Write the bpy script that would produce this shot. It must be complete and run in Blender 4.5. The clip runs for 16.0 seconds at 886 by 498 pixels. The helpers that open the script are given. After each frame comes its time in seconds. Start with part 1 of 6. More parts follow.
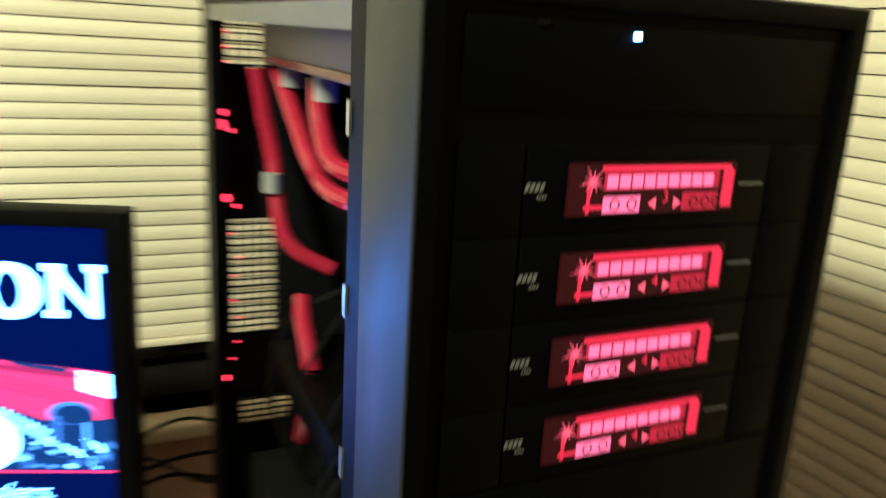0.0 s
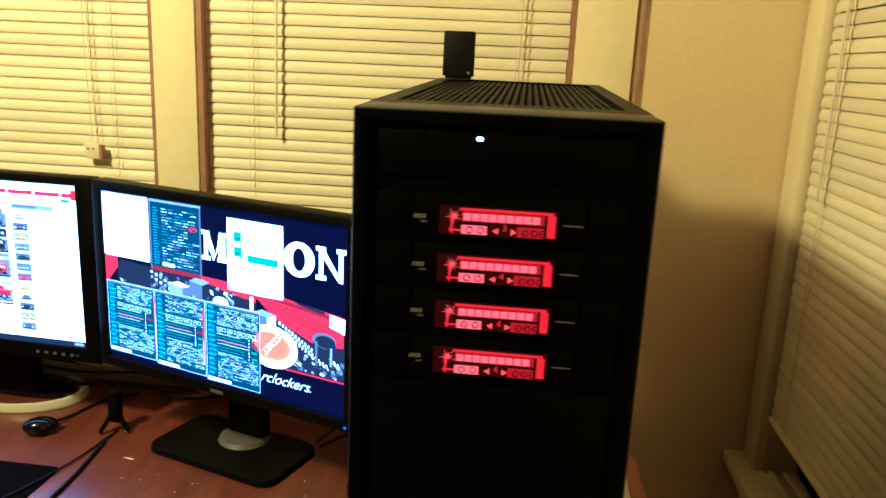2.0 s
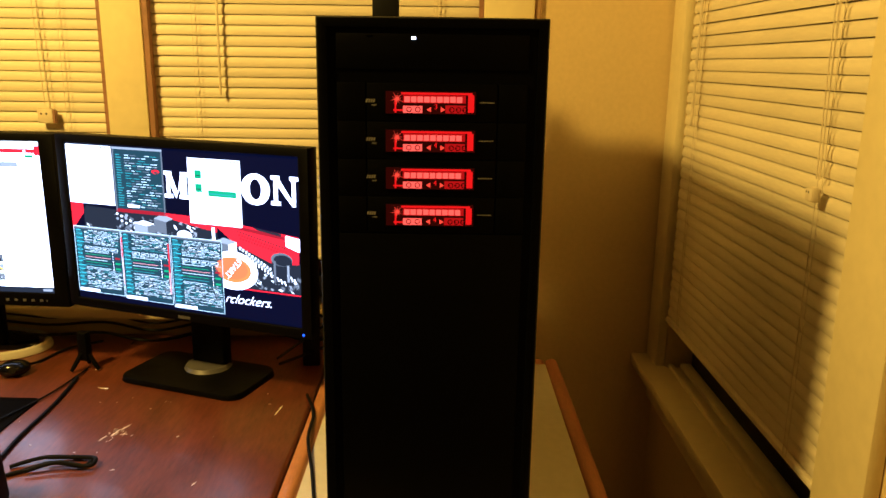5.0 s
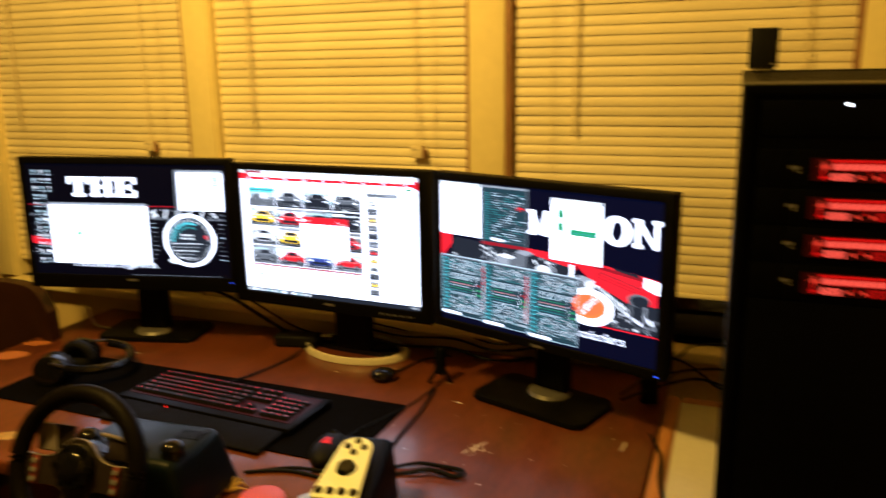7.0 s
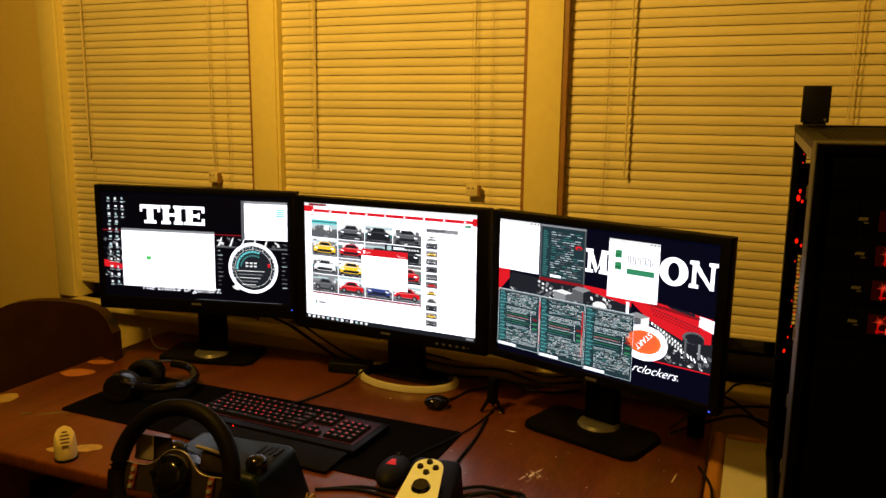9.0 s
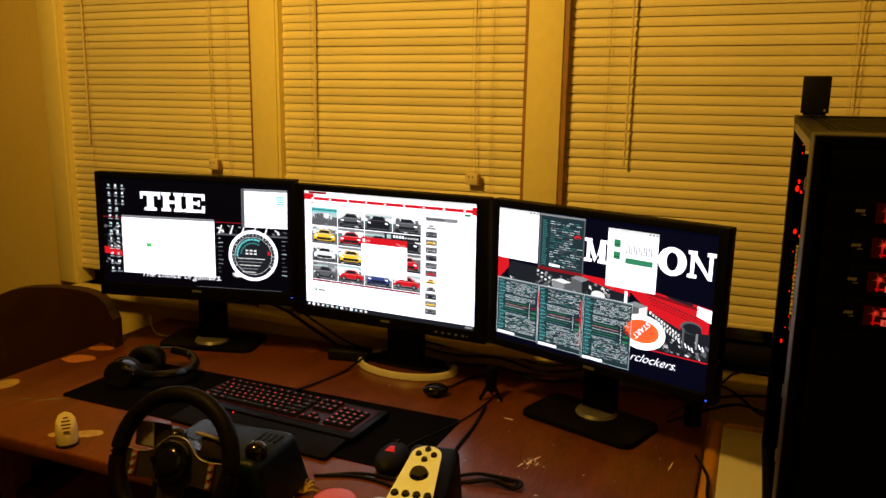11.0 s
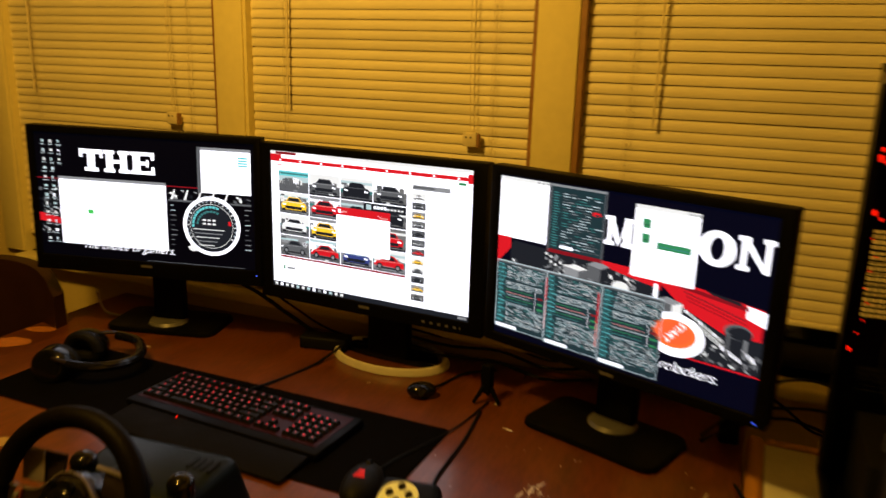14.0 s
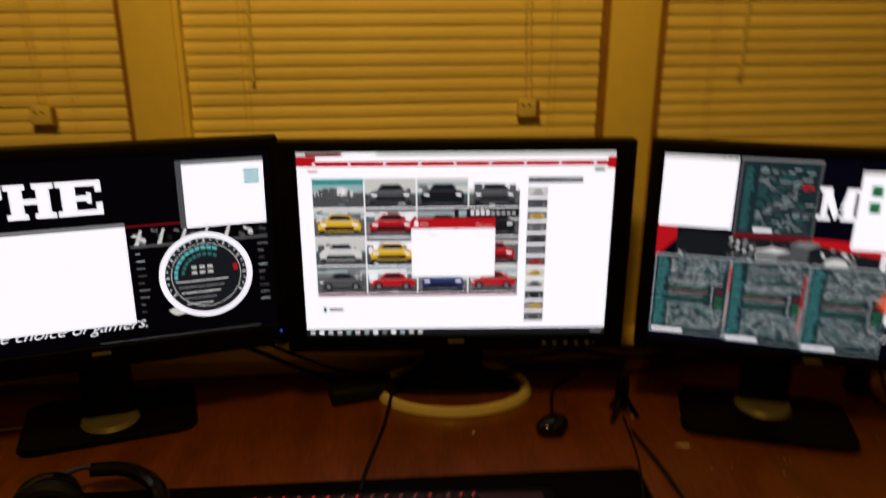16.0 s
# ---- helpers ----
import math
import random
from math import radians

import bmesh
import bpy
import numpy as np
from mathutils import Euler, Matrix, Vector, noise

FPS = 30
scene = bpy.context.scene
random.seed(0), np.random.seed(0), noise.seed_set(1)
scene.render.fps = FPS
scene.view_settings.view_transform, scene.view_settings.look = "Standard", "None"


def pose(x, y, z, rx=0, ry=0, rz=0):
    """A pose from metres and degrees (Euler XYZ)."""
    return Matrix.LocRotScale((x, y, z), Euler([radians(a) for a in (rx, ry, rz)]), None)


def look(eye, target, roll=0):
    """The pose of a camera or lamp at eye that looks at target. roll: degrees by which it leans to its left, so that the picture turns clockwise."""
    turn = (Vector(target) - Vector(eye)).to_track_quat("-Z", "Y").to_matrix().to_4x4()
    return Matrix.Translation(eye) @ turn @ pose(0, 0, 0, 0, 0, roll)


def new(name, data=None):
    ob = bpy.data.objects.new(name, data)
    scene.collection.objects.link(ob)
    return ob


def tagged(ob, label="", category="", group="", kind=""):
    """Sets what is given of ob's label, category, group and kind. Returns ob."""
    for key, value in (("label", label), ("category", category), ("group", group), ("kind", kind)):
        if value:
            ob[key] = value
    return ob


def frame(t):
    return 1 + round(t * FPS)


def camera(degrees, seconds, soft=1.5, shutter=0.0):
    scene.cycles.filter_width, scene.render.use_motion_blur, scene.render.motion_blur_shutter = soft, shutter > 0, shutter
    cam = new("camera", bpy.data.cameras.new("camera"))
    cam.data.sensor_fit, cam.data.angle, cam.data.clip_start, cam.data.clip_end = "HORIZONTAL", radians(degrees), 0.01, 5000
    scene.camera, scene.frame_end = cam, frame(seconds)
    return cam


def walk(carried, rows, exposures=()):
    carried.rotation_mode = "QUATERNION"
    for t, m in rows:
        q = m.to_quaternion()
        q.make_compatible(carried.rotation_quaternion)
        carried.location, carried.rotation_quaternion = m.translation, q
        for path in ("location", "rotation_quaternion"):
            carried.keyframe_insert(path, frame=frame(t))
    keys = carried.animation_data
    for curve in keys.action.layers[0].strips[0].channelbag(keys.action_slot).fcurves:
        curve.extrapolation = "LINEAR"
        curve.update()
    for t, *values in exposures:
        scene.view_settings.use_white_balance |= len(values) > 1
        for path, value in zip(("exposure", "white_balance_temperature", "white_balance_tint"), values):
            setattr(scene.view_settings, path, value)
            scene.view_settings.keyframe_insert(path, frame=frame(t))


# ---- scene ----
cam = camera(60.3, 16.0, shutter=1.0)
PATH = [
    (0, (0.193, 0.334, 1.436), (1.018, 2.087, 0.93), 3.2),
    (0.5, (0.3, 0.27, 1.477), (0.551, 2.174, 0.92), 0.9),
    (1, (0.317, 0.129, 1.491), (0.439, 2.034, 0.895), 1.0),
    (1.5, (0.383, 0.004, 1.488), (0.454, 1.907, 0.878), 3.1),
    (2, (0.462, -0.019, 1.508), (0.267, 1.915, 1.033), 2.6),
    (2.5, (0.491, -0.045, 1.501), (0.309, 1.881, 0.991), 0.8),
    (3, (0.471, -0.149, 1.484), (0.395, 1.8, 1.041), 0.5),
    (3.5, (0.457, -0.217, 1.457), (0.465, 1.727, 0.985), 1.3),
    (5.8, (0.46, -0.283, 1.419), (0.461, 1.659, 0.941), 0.5),
    (6, (0.435, -0.316, 1.443), (0.438, 1.621, 0.944), 0.4),
    (6.5, (0.371, -0.332, 1.461), (-0.027, 1.576, 1.012), -0.2),
    (7, (0.313, -0.303, 1.485), (-0.388, 1.516, 1.038), -0.9),
    (7.5, (0.271, -0.348, 1.501), (-0.494, 1.458, 1.109), -0.5),
    (8, (0.26, -0.387, 1.507), (-0.512, 1.422, 1.144), -0.1),
    (8.5, (0.25, -0.4, 1.509), (-0.479, 1.423, 1.13), 0.1),
    (9, (0.246, -0.429, 1.504), (-0.493, 1.394, 1.146), 0.6),
    (11.5, (0.253, -0.432, 1.508), (-0.488, 1.384, 1.113), 1.0),
    (12, (0.256, -0.431, 1.5), (-0.51, 1.376, 1.115), 0.7),
    (12.5, (0.25, -0.434, 1.494), (-0.5, 1.379, 1.106), 1.0),
    (13, (0.257, -0.4, 1.492), (-0.487, 1.405, 1.056), 0.7),
    (13.5, (0.249, -0.288, 1.486), (-0.519, 1.503, 1.034), 1.2),
    (14, (0.159, -0.12, 1.475), (-0.581, 1.672, 0.983), 1.7),
    (14.5, (-0.075, -0.014, 1.514), (-0.618, 1.855, 1.052), 1.0),
    (15, (-0.289, 0.078, 1.485), (-0.76, 1.963, 1.01), -0.4),
    (15.5, (-0.514, 0.128, 1.493), (-0.733, 2.047, 0.973), 0.3),
    (16, (-0.762, 0.13, 1.505), (-0.59, 2.006, 0.853), -0.1),
]
# seconds, stops, kelvin, tint: the phone's picture grows warmer and darker on the way
EXPOSURES = [
    (0, 1.78, 3100, 14), (0.5, 1.92, 3080, 13), (1, 1.74, 3200, 13), (1.5, 1.54, 3450, 12), (2.5, 1.38, 3800, 13), (3.5, 1.2, 4400, 13), (6, 1.2, 5500, 13), (7, 0.74, 5850, 12), (7.5, 0.42, 6300, 12),
    (8, 0.18, 6700, 12), (9, 0.02, 7050, 12), (14, -0.05, 7150, 13), (14.5, -0.13, 7200, 13), (15, -0.5, 7250, 14), (15.5, -0.75, 7300, 14), (16, -0.85, 7300, 14),
]
walk(cam, [(t, look(eye, target, roll)) for t, eye, target, roll in PATH], EXPOSURES)


# ---- world and light ----
def make_world():
    w = bpy.data.worlds.new("night")
    w.use_nodes = True
    bg = w.node_tree.nodes["Background"]
    bg.inputs[0].default_value = (0.012, 0.014, 0.02, 1)
    bg.inputs[1].default_value = 0.3
    scene.world = w


make_world()
LAMP_AT = (-0.84, 0.2, 2.37)
ld = bpy.data.lights.new("ceiling_bulb", "POINT")
ld.energy, ld.color, ld.shadow_soft_size = 80, (1.0, 0.575, 0.09), 0.1
lamp = new("ceiling_bulb", ld)
lamp.location = LAMP_AT


# ---- materials ----
def mat(name, col, rough=0.5, metal=0.0, var=0.15, scale=8.0, bump=0.0, fine=60.0, spec=0.5, stretch=(1, 1, 1), coat=0.0, piece=0.0):
    """A surface with colour varied at two scales, roughness wear and fine relief."""
    m = bpy.data.materials.new(name)
    m.use_nodes = True
    nt = m.node_tree
    n, l = nt.nodes, nt.links
    b = n["Principled BSDF"]
    b.inputs["Metallic"].default_value = metal
    b.inputs["Specular IOR Level"].default_value = spec
    b.inputs["Coat Weight"].default_value = coat
    b.inputs["Coat Roughness"].default_value = 0.08
    tc = n.new("ShaderNodeTexCoord")
    mp = n.new("ShaderNodeMapping")
    mp.inputs["Scale"].default_value = stretch
    l.new(tc.outputs["Object"], mp.inputs[0])
    a, c = n.new("ShaderNodeTexNoise"), n.new("ShaderNodeTexNoise")
    a.inputs["Scale"].default_value, a.inputs["Detail"].default_value = scale, 4
    c.inputs["Scale"].default_value, c.inputs["Detail"].default_value = fine, 5
    l.new(mp.outputs[0], a.inputs[0])
    l.new(mp.outputs[0], c.inputs[0])
    mix = n.new("ShaderNodeMath")
    mix.operation = "ADD"
    l.new(a.outputs[0], mix.inputs[0])
    l.new(c.outputs[0], mix.inputs[1])
    ramp = n.new("ShaderNodeMapRange")
    ramp.inputs[1].default_value, ramp.inputs[2].default_value = 0.6, 1.4
    ramp.inputs[3].default_value, ramp.inputs[4].default_value = 1 - var, 1 + var
    l.new(mix.outputs[0], ramp.inputs[0])
    val = ramp.outputs[0]
    if piece:
        oi = n.new("ShaderNodeObjectInfo")
        pr = n.new("ShaderNodeMapRange")
        pr.inputs[3].default_value, pr.inputs[4].default_value = 1 - piece, 1 + piece
        l.new(oi.outputs["Random"], pr.inputs[0])
        mu = n.new("ShaderNodeMath")
        mu.operation = "MULTIPLY"
        l.new(val, mu.inputs[0])
        l.new(pr.outputs[0], mu.inputs[1])
        val = mu.outputs[0]
    vm = n.new("ShaderNodeVectorMath")
    vm.operation = "SCALE"
    vm.inputs[0].default_value = col
    l.new(val, vm.inputs[3])
    l.new(vm.outputs[0], b.inputs["Base Color"])
    rr = n.new("ShaderNodeMapRange")
    rr.inputs[3].default_value, rr.inputs[4].default_value = max(0.03, rough - 0.12), min(1, rough + 0.12)
    l.new(a.outputs[0], rr.inputs[0])
    l.new(rr.outputs[0], b.inputs["Roughness"])
    if bump:
        bu = n.new("ShaderNodeBump")
        bu.inputs["Strength"].default_value, bu.inputs["Distance"].default_value = bump, 0.002
        l.new(c.outputs[0], bu.inputs["Height"])
        l.new(bu.outputs[0], b.inputs["Normal"])
    return m


def glow(name, col, strength):
    m = bpy.data.materials.new(name)
    m.use_nodes = True
    b = m.node_tree.nodes["Principled BSDF"]
    b.inputs["Base Color"].default_value = (0.002, 0.002, 0.002, 1)
    b.inputs["Roughness"].default_value = 0.35
    b.inputs["Specular IOR Level"].default_value = 0.12
    b.inputs["Emission Color"].default_value = (*col, 1)
    b.inputs["Emission Strength"].default_value = strength
    return m


def glass(name, rough=0.02, col=(1, 1, 1)):
    m = bpy.data.materials.new(name)
    m.use_nodes = True
    b = m.node_tree.nodes["Principled BSDF"]
    b.inputs["Base Color"].default_value = (*col, 1)
    b.inputs["Roughness"].default_value = rough
    b.inputs["Transmission Weight"].default_value = 1.0
    b.inputs["IOR"].default_value = 1.45
    return m


# unseen walls: colour set very dark to weaken the bounced light
FAR_WALL = mat("dimmed_far_wall", (0.10, 0.06, 0.03), 0.7, var=0.08, scale=2.5)
WALL = mat("painted_plaster", (0.75, 0.58, 0.22), 0.7, var=0.06, scale=2.5, bump=0.15, fine=90)
TRIM = mat("gloss_trim_paint", (0.82, 0.71, 0.34), 0.6, spec=0.3, var=0.06, scale=4, bump=0.05, fine=40)
TRIM_EDGE = mat("dark_brown_edge", (0.30, 0.15, 0.06), 0.5, var=0.25, scale=10, bump=0.1)
TAN_STRIP = mat("tan_wood_strip", (0.40, 0.25, 0.085), 0.6, spec=0.3, var=0.1, scale=6)
SASH = mat("dark_stained_sash", (0.006, 0.004, 0.003), 0.5, var=0.2)
# ceiling out of view, far darker than white so less lamp light bounces
CEIL = mat("dimmed_ceiling", (0.10, 0.085, 0.06), 0.8, var=0.04, scale=2)
FLOOR = mat("oak_floor", (0.05, 0.024, 0.011), 0.4, var=0.25, scale=3, stretch=(1, 8, 1))
SLAT = mat("ivory_slat", (0.80, 0.71, 0.45), 0.5, spec=0.35, var=0.07, scale=5, fine=45, stretch=(1, 6, 6), piece=0.08)
CORD = mat("ivory_cord", (0.74, 0.64, 0.40), 0.7)
DESK = mat("dark_stained_desk", (0.135, 0.036, 0.0095), 0.33, var=0.45, scale=3.5, bump=0.06, fine=30, spec=0.38, stretch=(6, 1.1, 1), coat=0.13)
OAK = mat("golden_oak_edge", (0.54, 0.23, 0.055), 0.4, var=0.2, scale=9, stretch=(6, 1, 6), bump=0.06)
WHITE_TOP = mat("white_laminate", (0.72, 0.68, 0.56), 0.45, var=0.07, scale=5)
BLACK = mat("black_plastic", (0.0018, 0.0018, 0.002), 0.48, spec=0.09, var=0.2, scale=20, bump=0.08, fine=400)
BLACK_SOFT = mat("matt_black", (0.004, 0.004, 0.0043), 0.6, spec=0.15, var=0.2, scale=20, bump=0.1, fine=300)
GLOSS = mat("gloss_black", (0.004, 0.004, 0.005), 0.15, spec=0.35, var=0.1)
PANEL = mat("brushed_black_panel", (0.0014, 0.0014, 0.0018), 0.45, spec=0.03, var=0.15, scale=6, fine=200, stretch=(1, 1, 12))
EDGE = mat("black_aluminium_edge", (0.028, 0.028, 0.025), 0.42, metal=0.25, spec=0.26, var=0.1, scale=20)
SILVER = mat("silver_plastic", (0.17, 0.165, 0.155), 0.4, metal=0.4, var=0.05)
RINGMAT = mat("satin_silver_ring", (0.62, 0.585, 0.45), 0.35, metal=0.1, var=0.05)
DARK_GLASS = mat("night_glass", (0.008, 0.008, 0.01), 0.08, var=0.05)


# ---- building helpers ----
def box(bm, x0, x1, y0, y1, z0, z1):
    r = bmesh.ops.create_cube(bm, size=1, matrix=Matrix.Translation(((x0 + x1) / 2, (y0 + y1) / 2, (z0 + z1) / 2)) @ Matrix.Diagonal((abs(x1 - x0), abs(y1 - y0), abs(z1 - z0), 1)))
    return r["verts"]


def cyl(bm, p, q, r0, r1=None, seg=16):
    p, q = Vector(p), Vector(q)
    d = q - p
    m = Matrix.Translation((p + q) / 2) @ d.to_track_quat("Z", "Y").to_matrix().to_4x4()
    return bmesh.ops.create_cone(bm, cap_ends=True, segments=seg, radius1=r0, radius2=r0 if r1 is None else r1, depth=d.length, matrix=m)["verts"]


def ball(bm, at, sx, sy=None, sz=None, seg=16):
    return bmesh.ops.create_uvsphere(bm, u_segments=seg, v_segments=max(6, seg // 2), radius=1, matrix=Matrix.Translation(at) @ Matrix.Diagonal((sx, sy or sx, sz or sx, 1)))["verts"]


def tube(bm, pts, r, seg=8, closed=False):
    """A round tube along smoothed points."""
    P = [Vector(p) for p in pts]
    n = len(P)
    fine = []
    last = n if closed else n - 1
    for i in range(last):
        if closed:
            a, b, c, d = P[i - 1], P[i], P[(i + 1) % n], P[(i + 2) % n]
        else:
            a, b, c, d = P[max(i - 1, 0)], P[i], P[i + 1], P[min(i + 2, n - 1)]
        for k in range(6):
            t = k / 6
            fine.append(0.5 * ((2 * b) + (c - a) * t + (2 * a - 5 * b + 4 * c - d) * t * t + (3 * b - a - 3 * c + d) * t ** 3))
    if not closed:
        fine.append(P[-1])
    rings = []
    m = len(fine)
    for i, p in enumerate(fine):
        q0 = fine[i - 1] if (closed or i) else p
        q1 = fine[(i + 1) % m] if (closed or i < m - 1) else p
        t = (q1 - q0).normalized()
        side = t.cross(Vector((0, 0, 1)))
        if side.length < 0.05:
            side = t.cross(Vector((0, 1, 0)))
        side.normalize()
        up = side.cross(t)
        rings.append([bm.verts.new(p + r * (math.cos(2 * math.pi * k / seg) * side + math.sin(2 * math.pi * k / seg) * up)) for k in range(seg)])
    for i in range(m if closed else m - 1):
        A, B = rings[i], rings[(i + 1) % m]
        for k in range(seg):
            bm.faces.new((A[k], A[(k + 1) % seg], B[(k + 1) % seg], B[k]))
    if not closed:
        bm.faces.new(rings[0][::-1])
        bm.faces.new(rings[-1])


def flat(bm, pts, y=0.0):
    """A flat polygon in the x-z plane."""
    return bm.faces.new([bm.verts.new((x, y, z)) for x, z in pts])


def ring(bm, outer, inner, y0, y1):
    """A rectangular frame in the x-z plane in one piece; outer and inner are x0, x1, z0, z1."""
    loops = []
    for (x0, x1, z0, z1), y in ((outer, y0), (inner, y0), (inner, y1), (outer, y1)):
        loops.append([bm.verts.new((x, y, z)) for x, z in ((x0, z0), (x1, z0), (x1, z1), (x0, z1))])
    for i in range(4):
        A, B = loops[i], loops[(i + 1) % 4]
        for k in range(4):
            bm.faces.new((A[k], A[(k + 1) % 4], B[(k + 1) % 4], B[k]))


def bevel(bm, w, seg=2):
    es = [e for e in bm.edges if len(e.link_faces) == 2 and e.calc_face_angle(0) > 0.6]
    bmesh.ops.bevel(bm, geom=es, offset=w, segments=seg, affect="EDGES", profile=0.5, clamp_overlap=True)


def part(name, bm, material, parent=None, label="", smooth=True, at=None):
    bmesh.ops.recalc_face_normals(bm, faces=bm.faces)
    me = bpy.data.meshes.new(name)
    bm.to_mesh(me)
    bm.free()
    for mt in (material if isinstance(material, (list, tuple)) else [material]):
        me.materials.append(mt)
    if smooth:
        me.set_sharp_from_angle(angle=0.6)
        for p in me.polygons:
            p.use_smooth = True
    ob = new(name, me)
    if parent:
        ob.parent = parent
    if at is not None:
        ob.matrix_basis = at
    if label:
        tagged(ob, label)
    return ob


def bx(name, dims, material, parent=None, label="", w=0.0, at=None, seg=2):
    bm = bmesh.new()
    box(bm, *dims)
    if w:
        bevel(bm, w, seg)
    return part(name, bm, material, parent, label, at=at)


def thing(name, m, label, category, group=""):
    e = new(name)
    e.empty_display_size = 0.05
    e.matrix_basis = m
    return tagged(e, label, category, group)


def lettering(name, text, size, material, parent, m, spread=0.0, shear=0.0):
    cu = bpy.data.curves.new(name, "FONT")
    cu.body, cu.size, cu.offset, cu.shear = text, size, spread, shear
    cu.align_x = "CENTER"
    tmp = bpy.data.objects.new(name, cu)
    scene.collection.objects.link(tmp)
    bpy.context.view_layer.update()
    me = bpy.data.meshes.new_from_object(tmp.evaluated_get(bpy.context.evaluated_depsgraph_get()))
    bpy.data.objects.remove(tmp)
    me.materials.clear()
    me.materials.append(material)
    ob = new(name, me)
    ob.parent = parent
    ob.matrix_basis = m
    return ob


def structure(ob, label):
    return tagged(ob, label, kind="structure")


# ---- the room ----
WALL_Y, RIGHT_X = 1.565, 1.0
LEFT_X, FRONT_Y, TOP = -3.6, -4.2, 2.6
WIN_X = [(-1.972, -1.199), (-1.0945, -0.3315), (-0.2215, 0.536)]
WIN_Z = (0.83, 2.12)
RWIN_Y, RWIN_Z = (0.715, 1.465), (0.715, 2.12)


def wall_with_holes(name, along, lo, hi, holes, face, thick, label):
    """A wall between lo and hi with rectangular openings; along 'x' or 'y'."""
    bm = bmesh.new()

    def blk(a0, a1, z0, z1):
        if along == "x":
            box(bm, a0, a1, face, face + thick, z0, z1)
        else:
            box(bm, face, face + thick, a0, a1, z0, z1)
    pos = lo
    for (a, b, z0, z1) in holes:
        blk(pos, a, 0, TOP)
        blk(a, b, 0, z0)
        blk(a, b, z1, TOP)
        pos = b
    blk(pos, hi, 0, TOP)
    return structure(part(name, bm, WALL, smooth=False), label)


wall_with_holes("wall_north", "x", LEFT_X, RIGHT_X, [(a, b, *WIN_Z) for a, b in WIN_X], WALL_Y, 0.14, "cream painted plaster wall with three windows")
wall_with_holes("wall_east", "y", FRONT_Y, WALL_Y + 0.14, [(*RWIN_Y, *RWIN_Z)], RIGHT_X, 0.14, "cream painted plaster wall with one window")
# west and south walls only close the room, darkened to keep shadows deep
structure(bx("wall_west", (LEFT_X - 0.14, LEFT_X, FRONT_Y, WALL_Y + 0.14, 0, TOP), FAR_WALL), "unseen plain wall, darkened to cut bounced light")
structure(bx("wall_south", (LEFT_X - 0.14, RIGHT_X + 0.14, FRONT_Y - 0.14, FRONT_Y, 0, TOP), FAR_WALL), "unseen plain wall, darkened to cut bounced light")
structure(bx("floor", (LEFT_X - 0.14, RIGHT_X + 0.14, FRONT_Y - 0.14, WALL_Y + 0.14, -0.1, 0), FLOOR), "dark brown wooden floor in shade")
structure(bx("ceiling", (LEFT_X - 0.14, RIGHT_X + 0.14, FRONT_Y - 0.14, WALL_Y + 0.14, TOP, TOP + 0.1), CEIL), "unseen plain ceiling, darkened to cut bounced light")


def north_trim():
    t = 0.02
    casing = [(-2.06, -1.98), (-1.191, -1.1025), (-0.3235, -0.2295), (0.546, 0.66)]
    for a, b in casing:
        bm = bmesh.new()
        box(bm, a, b, WALL_Y - t, WALL_Y, WIN_Z[0], WIN_Z[1] + 0.11)
        bevel(bm, 0.004)
        structure(part("window_trim", bm, TRIM), "cream gloss painted upright window casing")
    bm = bmesh.new()
    box(bm, -2.085, 0.685, WALL_Y - t - 0.004, WALL_Y - 0.001, WIN_Z[1] + 0.003, WIN_Z[1] + 0.12)
    bevel(bm, 0.004)
    structure(part("window_trim", bm, TRIM), "cream painted head casing above the windows")
    bm = bmesh.new()
    box(bm, -1.98, 0.69, WALL_Y - 0.055, WALL_Y + 0.1, WIN_Z[0] - 0.03, WIN_Z[0])
    bevel(bm, 0.008, 3)
    structure(part("window_stool", bm, TRIM), "cream painted wooden window stool running under the windows")
    structure(bx("trim_strip", (0.6605, 0.676, WALL_Y - 0.012, WALL_Y - 0.0005, WIN_Z[0], WIN_Z[1] + 0.1), TAN_STRIP, w=0.003), "narrow tan strip beside the window casing")
    # inner stops on both sides of every opening, some in dark brown
    for a, b in WIN_X:
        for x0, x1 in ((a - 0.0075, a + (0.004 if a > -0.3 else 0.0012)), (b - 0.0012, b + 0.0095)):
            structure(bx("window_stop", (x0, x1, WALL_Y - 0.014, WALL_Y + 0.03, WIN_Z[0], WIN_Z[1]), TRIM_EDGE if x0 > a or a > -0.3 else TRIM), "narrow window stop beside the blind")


def window_unit(name, m, w, z0, z1):
    """Sash frame and dark panes; local x across, y outwards."""
    e = thing(name, m, "dark night window with a dark stained sash behind blinds", "window")
    tagged(e, kind="structure")
    zm = (z0 + z1) / 2
    for a, b, c, d, n in ((0, w, z0, z0 + 0.06, "bottom_rail"), (0, w, z1 - 0.05, z1, "top_rail"), (0, w, zm - 0.02, zm + 0.02, "meeting_rail"), (0, 0.045, z0 + 0.06, z1 - 0.05, "stile"), (w - 0.045, w, z0 + 0.06, z1 - 0.05, "stile")):
        if n == "meeting_rail":
            a, b = 0.045, w - 0.045
        bx(n, (a, b, 0.06, 0.1, c, d), SASH, e, w=0.004)
    bx("pane", (0.045, w - 0.045, 0.078, 0.084, z0 + 0.06, zm - 0.02), DARK_GLASS, e)
    bx("pane", (0.045, w - 0.045, 0.078, 0.084, zm + 0.02, z1 - 0.05), DARK_GLASS, e)


north_trim()
for k, (a, b) in enumerate(WIN_X):
    window_unit("window_%d" % (k + 1), pose(a, WALL_Y, 0), b - a, *WIN_Z)
